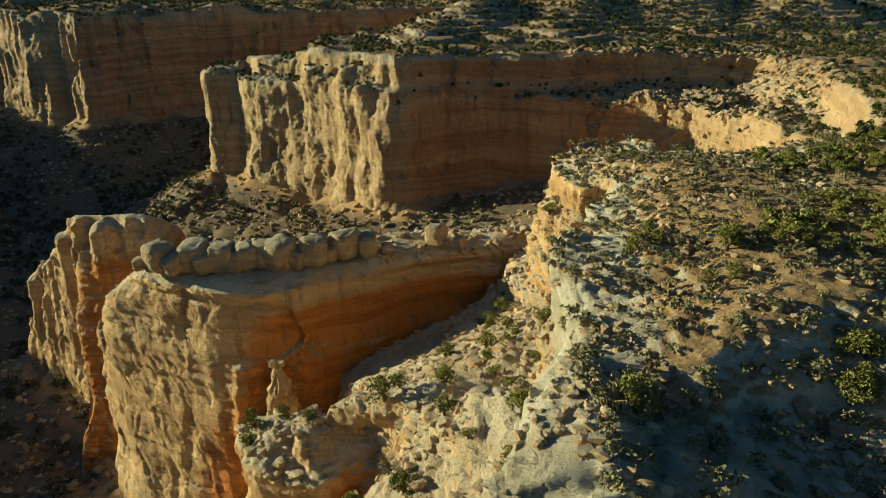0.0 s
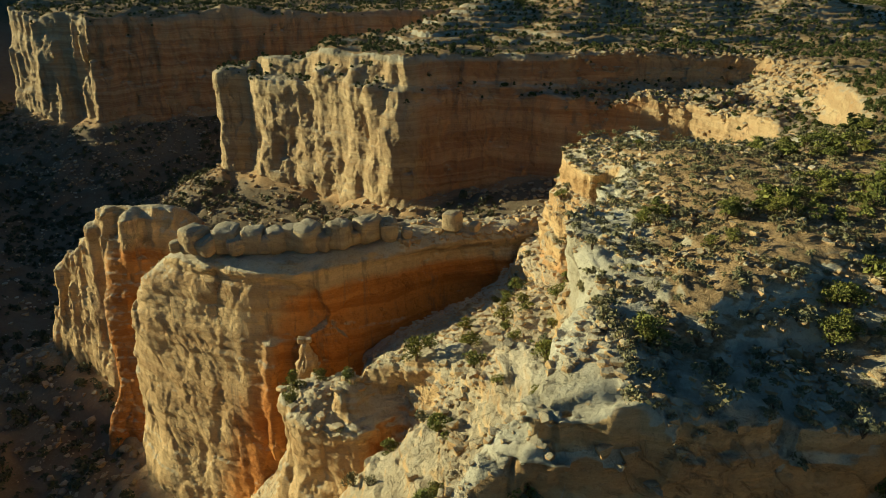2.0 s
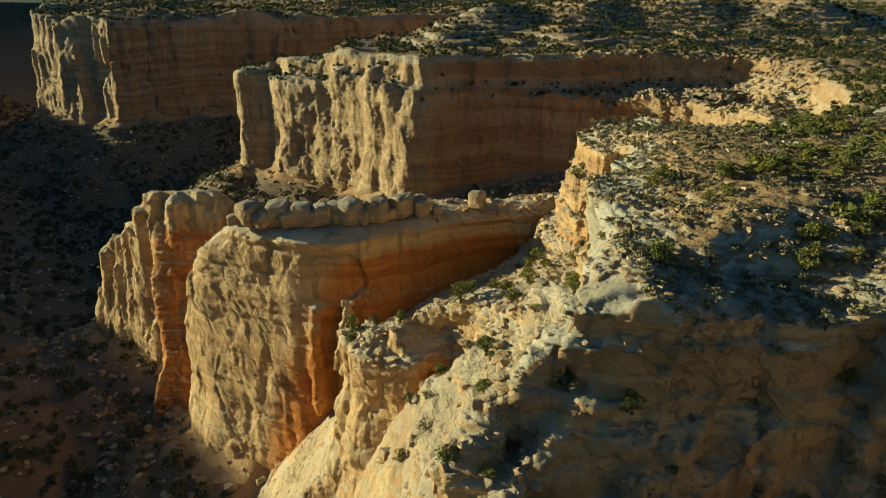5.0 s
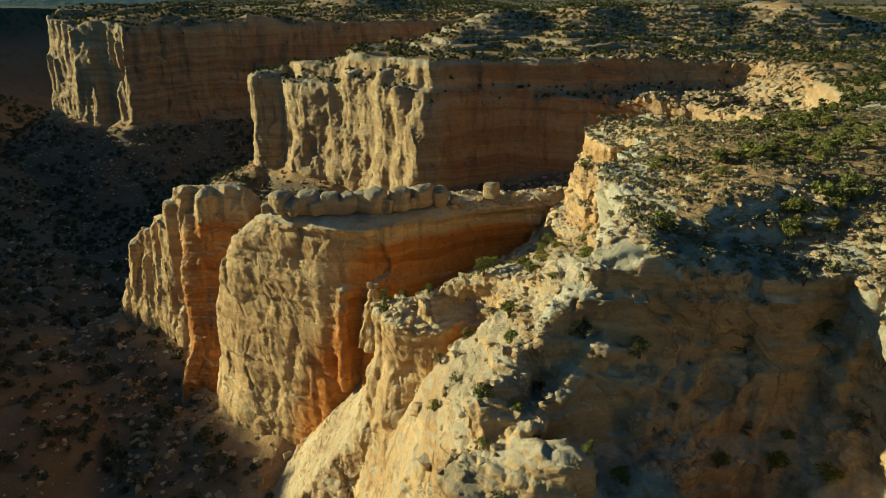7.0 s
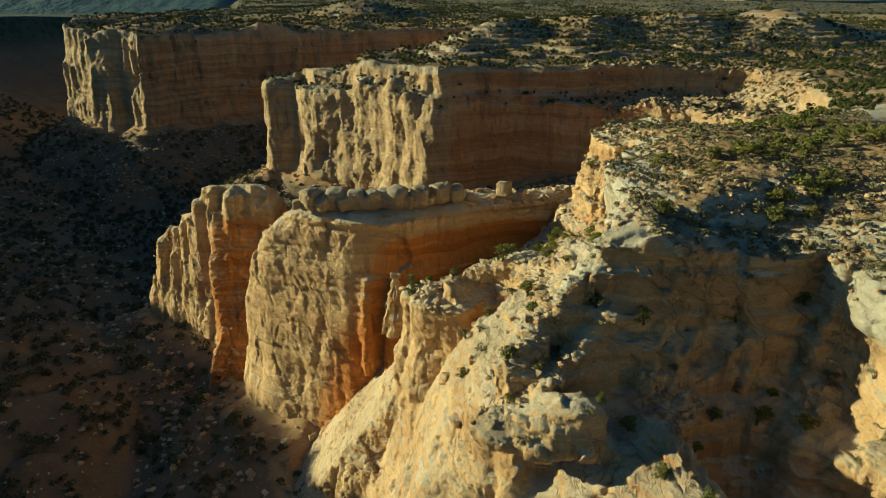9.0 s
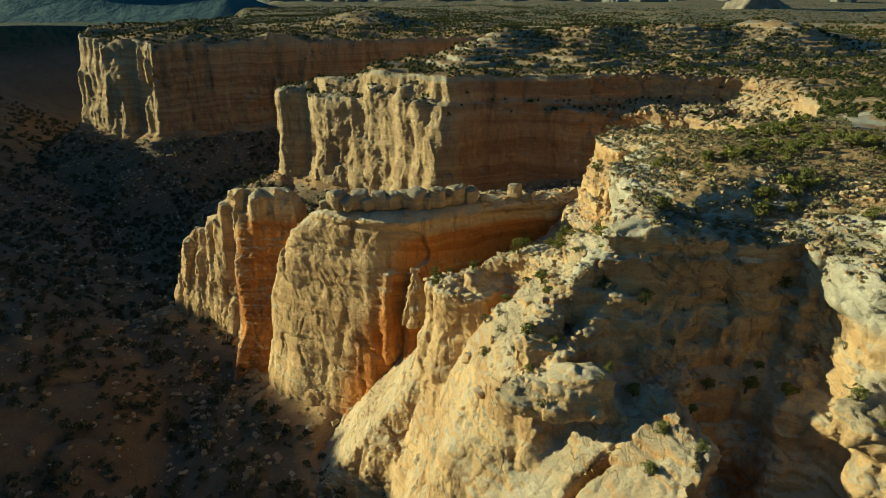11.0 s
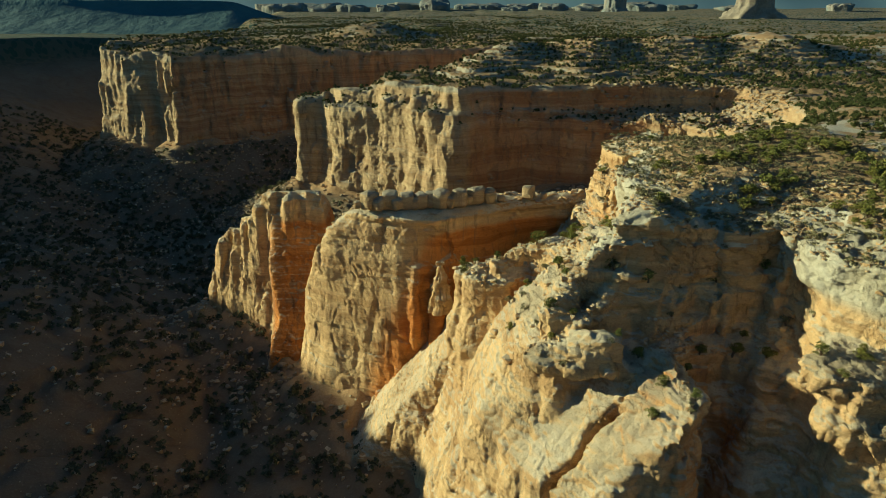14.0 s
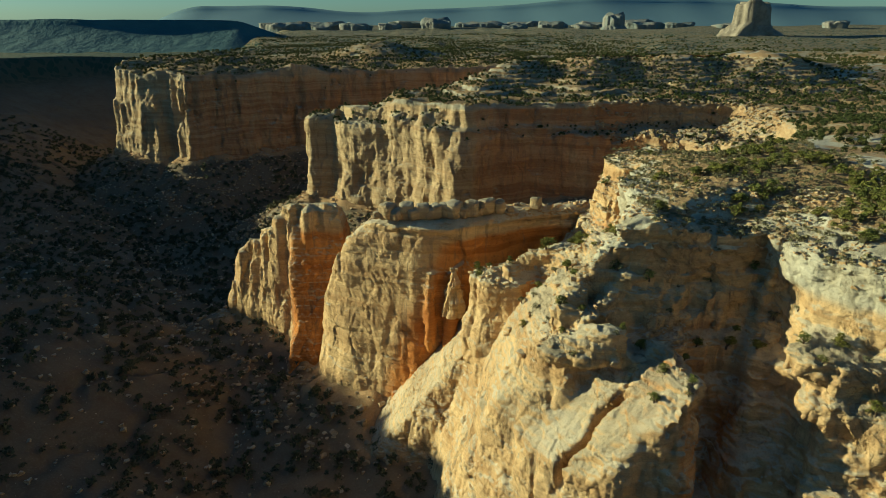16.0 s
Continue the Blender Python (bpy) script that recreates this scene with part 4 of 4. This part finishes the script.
stones = [stone_shape(k, 0.5 + 0.06 * k) for k in range(8)]
v, n = on("near", 0.45)
sel = (v[:, 0] < 14) & (v[:, 2] > -34) & (v[:, 2] < -3) & (v[:, 1] > 30)
spots = apart(v[sel], 5.5, gen)
blocks_made = []
for k, (bx, by, bz) in enumerate(spots[:90]):
    if k < 6:
        sv, sq = stone_shape(60 + k, 0.65, 20)
        blocks_made.append(part("boulder", sv, sq, ROCK, sharp=True))
        ob = blocks_made[-1]
    else:
        ob = copy_thing(blocks_made[k % 6], Matrix())
    s = float(0.7 + 1.5 * gen.random() ** 2)
    ob.matrix_basis = pose(bx, by, bz + 0.12 * s, *gen.uniform(-15, 15, 2), gen.uniform(0, 360)) @ Matrix.Diagonal((s, s, s, 1))
    tagged(ob, "angular pale sandstone boulder lying on the rocky slope", "boulder", "boulders on the slope")


# ---- rubble ----
def rubble(name, label, places, low, high, power=2.2, material=ROCK):
    sizes = low + (high - low) * gen.random(len(places)) ** power
    p = places.astype(np.float32).copy()
    p[:, 2] += 0.1 * sizes
    v, q = spread(stones, p, gen.uniform(0, 6.28, len(p)), sizes)
    me_v = len(v)
    ob = new(name, mesh_of(name, v, q, material, (("iron_bounce", np.full(me_v, 0.25)), ("cap", np.full(me_v, 0.0)), ("soil", np.full(me_v, 0.0))), sharp=True))
    tagged(ob, label, "rubble", kind="stuff")


v, n = on("near", 0.4)
steep = v[((v[:, 2] < -3) & (v[:, 2] > -27) & (v[:, 1] > 20) & (fbm2(v[:, 0], v[:, 1], 9, 2, 57) > 0.0)) | (v[:, 2] < -15) & (v[:, 2] > -42) & (v[:, 1] > 66)]
rubble("slope_rubble", "broken pale sandstone slabs and stones over the slopes", steep[gen.choice(len(steep), 6500)], 0.2, 1.4, 3.0)
v, n = on("near", 0.55)
inland = -outline(v[:, 0], v[:, 1], MAIN)
brow = v[(v[:, 2] > -9) & (inland > -4) & (inland < 30) & (fbm2(v[:, 0], v[:, 1], 7, 2, 59) > -0.05 + 0.02 * np.maximum(0, inland - 8))]
rubble("rim_stones", "pale broken slabs and stones along the mesa's rim", brow[gen.choice(len(brow), 5200)], 0.15, 1.15, 2.6)
v, n = on("second", 0.25)
heads = v[(v[:, 0] > 52) & (v[:, 0] < 150) & (v[:, 1] > 215) & (v[:, 1] < 300) & (v[:, 2] < -9) & (v[:, 2] > -45)]
rubble("terrace_rubble", "broken orange-tan blocks heaped on the terrace below the rim", heads[gen.choice(len(heads), 2600)], 0.5, 3.2, 2.2, FAR_ROCK)
v, n = on("dome", 0.7)
rims = v[(v[:, 2] > -34) & (v[:, 1] > 108)]
rubble("rim_rubble", "reddish broken stones behind the row of rim boulders", rims[gen.choice(len(rims), 1500)], 0.3, 2.2, 2.4, ROCK)
g_v = gv.astype(np.float32)
d_dome = np.minimum(outline(gx, gy, DOME), outline(gx, gy, TOWER)).ravel()
talus = open_ground & (under > -6) & (d_m.ravel() > 1) & (((d_m.ravel() < 60) & (gy.ravel() > 130) & (gy.ravel() < 560)) | (d_dome < 30)) & (gx.ravel() > -330)
t_v = g_v[talus]
t_v = t_v[gen.choice(len(t_v), 13000)] + gen.normal(0, 1.0, (13000, 3)) * [1, 1, 0]
rubble("talus_rubble", "fallen tan blocks strewn over the talus below the cliffs", t_v, 0.4, 3.0, 3.0, FAR_ROCK)
floor_v = g_v[low_ground & (gx.ravel() > -330) & (gx.ravel() < 0) & (gy.ravel() < 420) & (d_m.ravel() > 8) & (gy.ravel() > -60)]
floor_v = floor_v[gen.choice(len(floor_v), 9000)] + gen.normal(0, 1.0, (9000, 3)) * [1, 1, 0]
rubble("floor_rubble", "scattered stones on the shaded canyon floor", floor_v, 0.3, 2.4, 3.2)

# ---- trees and shrubs ----
v, n = on("near", 0.8)
flat_top = (v[:, 0] > 10) & (v[:, 2] > -7)
clearing = fbm2(v[:, 0], v[:, 1], 16, 2, 41)
slope_ok = (v[:, 2] > -30) & (v[:, 2] < -7)
inland = -outline(v[:, 0], v[:, 1], MAIN)
top_pts = v[flat_top & (clearing > 0.06) & (inland > 7)]
trees_at = apart(top_pts, 4.1, gen)
shrubs_at = apart(v[flat_top], 3.0, gen)
slope_pts = apart(v[slope_ok], 6.0, gen)
trees_at = np.concatenate([trees_at[gen.permutation(len(trees_at))][:230], slope_pts[: 75]])
shrubs_at = np.concatenate([shrubs_at[gen.permutation(len(shrubs_at))][:240], slope_pts[65:135]])


def plant(name, shapes, foliage, wood, inner, outer, places, label, category, group, low, high):
    models = []
    for k, p in enumerate(places):
        p = [float(x) for x in p]
        if k < len(shapes):
            (lv, lq), (tv, tq) = shapes[k]
            base = new(name)
            part(inner, tv, tq, wood, base)
            part(outer, lv, lq, foliage, base)
            models.append(base)
            ob = base
        else:
            ob = copy_thing(models[k % len(models)], Matrix())
        s = float(gen.uniform(low, high))
        ob.matrix_basis = pose(p[0], p[1], p[2], gen.uniform(-6, 6), gen.uniform(-6, 6), gen.uniform(0, 360)) @ Matrix.Diagonal((s, s, s * gen.uniform(0.8, 1.1), 1))
        tagged(ob, label, category, group)


plant("juniper_tree", [juniper_shape(k, 900, 0.115) for k in range(7)], JUNIPER, BARK, "trunk", "crown", trees_at,
      "low dark green juniper on the stony plateau", "tree", "junipers on the plateau", 0.6, 1.25)
plant("shrub", [shrub_shape(k + 50, 240, 0.09) for k in range(6)], SAGE, BARK, "stem", "foliage", shrubs_at,
      "small grey-green desert shrub on sandy ground", "shrub", "shrubs on the plateau", 0.8, 1.9)


def scrub(name, label, places, shapes, foliage, low, high):
    v, q = spread(shapes, places.astype(np.float32), gen.uniform(0, 6.28, len(places)), gen.uniform(low, high, len(places)))
    tagged(new(name, mesh_of(name, v, q, foliage)), label, "scrub", kind="stuff")


mid_trees = [joined([juniper_shape(k + 20, 110, 0.34)[0]]) for k in range(5)]
far_trees = [joined([juniper_shape(k + 30, 46, 0.48)[0]]) for k in range(5)]
mid_shrubs = [joined([shrub_shape(k + 70, 60, 0.16)[0]]) for k in range(4)]
more = apart(v[flat_top], 2.2, gen)
scrub("plateau_shrubs", "dense small grey-green shrubs over the plateau", more[gen.permutation(len(more))][:1300], mid_shrubs, SAGE, 0.5, 1.5)
extra = apart(v[flat_top & (clearing > 0.12) & (inland > 12)], 3.4, gen)
scrub("plateau_junipers", "more low junipers filling the plateau's thickets", extra[gen.permutation(len(extra))][:130], mid_trees, JUNIPER, 0.45, 1.0)
v2, n2 = on("second", 0.62)
pts = v2[(v2[:, 2] > -32)]
pts = pts[fbm2(pts[:, 0], pts[:, 1], 22, 2, 43) > -0.22]
scrub("second_mesa_trees", "juniper scrub over the second mesa's top", apart(pts, 4.0, gen), mid_trees, FAR_LEAVES, 0.45, 1.1)
v3, n3 = on("far", 0.75)
pts = v3[(v3[:, 2] > -26)]
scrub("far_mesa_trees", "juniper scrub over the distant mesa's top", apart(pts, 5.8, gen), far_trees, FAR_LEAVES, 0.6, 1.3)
side = g_v[(sunk.ravel() < 0.05) & (d_m.ravel() < -3) & (gx.ravel() > 40) & (gx.ravel() < 420) & (gy.ravel() > -20) & (gy.ravel() < 480)]
side = side[gen.choice(len(side), 20000)] + gen.normal(0, 2.5, (20000, 3)) * [1, 1, 0]
side = apart(side, 4.6, gen)
side = side[fbm2(side[:, 0], side[:, 1], 22, 2, 49) > -0.2]
scrub("side_plateau_trees", "juniper scrub over the plateau beside the canyon", side, mid_trees, FAR_LEAVES, 0.5, 1.2)
plain = g_v[open_ground & (d_m.ravel() < -14) & (gy.ravel() > 480) & (gy.ravel() < 1700) & (np.abs(gx.ravel()) < 1400)]
cand = plain[gen.choice(len(plain), 60000)] + gen.normal(0, 5, (60000, 3)) * [1, 1, 0]
cand = apart(cand, 6.5, gen)
cand = cand[fbm2(cand[:, 0], cand[:, 1], 60, 2, 45) > -0.3]
cand = cand[gen.permutation(len(cand))][:9000]
scrub("distant_scrub", "dark juniper scrub over the distant plateau", cand, far_trees, FAR_LEAVES, 0.7, 1.5)
canyon = g_v[low_ground & (d_m.ravel() > 10) & (gx.ravel() > -600) & (gx.ravel() < 20) & (gy.ravel() > -60) & (gy.ravel() < 620)]
canyon = canyon[gen.choice(len(canyon), 45000)] + gen.normal(0, 1.2, (45000, 3)) * [1, 1, 0]
canyon = apart(canyon, 3.6, gen)
canyon = canyon[fbm2(canyon[:, 0], canyon[:, 1], 24, 3, 47) > -0.25]
scrub("canyon_scrub", "dark scrub and small trees on the shaded canyon floor", canyon[gen.permutation(len(canyon))][:10500], far_trees, CANYON_LEAVES, 0.35, 1.7)


# ---- distant buttes and ranges ----
def far_butte(name, label, x, y, base, height, wide, deep, seed, crown=0.55, kind="", material=FAR_ROCK):
    """A butte with a talus skirt, steep fluted sides and a broken top."""
    sides, rings = 72, 22
    t = np.linspace(0, 2 * math.pi, sides, endpoint=False)
    u = np.linspace(0, 1, rings)
    out = np.interp(u, [0, 0.35, 0.42, 0.9, 1.0], [1.0, 0.72, 0.62, crown, crown * 0.8])
    tt, uu = np.meshgrid(t, u)
    rr = np.interp(uu, u, out)
    px, py = np.cos(tt) * rr, np.sin(tt) * rr
    pts = np.stack([px.ravel() * 3, py.ravel() * 3, uu.ravel() * 0.5], 1)
    bump = 1 + 0.30 * perlin(pts, 1.3, seed=seed).reshape(tt.shape) + 0.16 * perlin(pts, 0.4, 0.4, 2.0, seed + 1).reshape(tt.shape)
    hh = height * (0.85 + 0.28 * perlin(pts * [1, 1, 0], 1.4, seed=seed + 2).reshape(tt.shape))
    v = np.stack([px * bump * wide / 2, py * bump * deep / 2, uu * hh], 2).reshape(-1, 3)
    v = np.concatenate([v, [[0, 0, float(v[-sides:, 2].mean()) + 0.04 * height]]])
    idx = np.arange(sides * rings).reshape(rings, sides)
    q = np.stack([idx[:-1], np.roll(idx[:-1], -1, 1), np.roll(idx[1:], -1, 1), idx[1:]], 2).reshape(-1, 4)
    top = np.stack([idx[-1], np.roll(idx[-1], -1), np.full(sides, len(v) - 1), np.full(sides, len(v) - 1)], 1)
    me = bpy.data.meshes.new(name)
    me.from_pydata([tuple(map(float, p)) for p in v], [], [tuple(map(int, f)) for f in q] + [tuple(map(int, f[:3])) for f in top])
    me.polygons.foreach_set("use_smooth", np.ones(len(me.polygons), bool))
    me.materials.append(material)
    ob = new(name, me)
    ob.location = (x, y, base)
    return tagged(ob, label, "butte", kind=kind)


# Distance haze is painted blue-grey into HAZED, HAZE_DARK and HAZE_FAR.
HAZED = plain_material("haze_tinted_rock", (0.17, 0.20, 0.20), (0.27, 0.25, 0.22), 0.02, 1.0, 0.6)
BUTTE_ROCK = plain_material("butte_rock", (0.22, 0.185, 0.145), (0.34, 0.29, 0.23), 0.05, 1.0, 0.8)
HAZE_DARK = plain_material("haze_tinted_slopes", (0.06, 0.13, 0.15), (0.085, 0.155, 0.17), 0.01, 1.0, 0.3)
HAZE_FAR = plain_material("haze_tinted_mountains", (0.17, 0.27, 0.33), (0.18, 0.285, 0.34), 0.004, 1.0, 0.0)
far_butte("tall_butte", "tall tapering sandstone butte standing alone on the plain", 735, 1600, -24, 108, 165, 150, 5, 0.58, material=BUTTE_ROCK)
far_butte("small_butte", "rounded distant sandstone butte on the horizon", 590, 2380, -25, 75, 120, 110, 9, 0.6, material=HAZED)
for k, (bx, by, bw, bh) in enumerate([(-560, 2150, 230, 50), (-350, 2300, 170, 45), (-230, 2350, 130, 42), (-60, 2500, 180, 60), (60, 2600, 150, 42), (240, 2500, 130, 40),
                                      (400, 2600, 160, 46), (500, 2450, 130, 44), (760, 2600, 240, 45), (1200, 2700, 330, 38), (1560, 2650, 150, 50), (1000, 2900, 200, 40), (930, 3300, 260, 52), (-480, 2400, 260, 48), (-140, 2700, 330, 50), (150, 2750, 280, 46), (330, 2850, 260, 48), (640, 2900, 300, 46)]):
    far_butte("distant_butte", "broken sandstone butte near the horizon, haze painted into its colour", bx, by, -34, 1.15 * bh, bw, bw * 0.8, 20 + 3 * k, 0.68, material=HAZED)


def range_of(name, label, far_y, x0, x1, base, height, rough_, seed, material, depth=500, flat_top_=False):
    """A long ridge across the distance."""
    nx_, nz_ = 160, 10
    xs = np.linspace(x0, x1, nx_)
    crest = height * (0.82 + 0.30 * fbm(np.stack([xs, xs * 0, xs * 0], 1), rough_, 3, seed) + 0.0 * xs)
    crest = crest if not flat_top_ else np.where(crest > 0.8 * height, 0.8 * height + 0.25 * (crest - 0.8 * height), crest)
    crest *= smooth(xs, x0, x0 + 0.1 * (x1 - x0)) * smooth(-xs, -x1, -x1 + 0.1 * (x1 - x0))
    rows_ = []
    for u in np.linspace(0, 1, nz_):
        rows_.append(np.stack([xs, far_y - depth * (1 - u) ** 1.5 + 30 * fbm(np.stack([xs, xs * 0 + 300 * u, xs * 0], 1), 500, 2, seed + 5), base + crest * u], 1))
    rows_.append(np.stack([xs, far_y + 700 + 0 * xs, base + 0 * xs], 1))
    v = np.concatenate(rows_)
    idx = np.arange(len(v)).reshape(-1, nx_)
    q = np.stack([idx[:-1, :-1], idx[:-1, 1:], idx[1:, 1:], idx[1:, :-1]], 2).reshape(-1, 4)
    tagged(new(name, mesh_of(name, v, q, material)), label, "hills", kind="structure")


# Both ranges carry their haze in the material colour.
range_of("backdrop_range", "dark mesa range along the horizon, haze painted into its colour", 1560, -2600, -330, -62, 112, 360, 51, HAZE_DARK, 260, True)
range_of("backdrop_mountains", "mountains at the horizon, painted pale blue for haze", 3700, -1900, 3500, -60, 190, 1600, 61, HAZE_FAR)
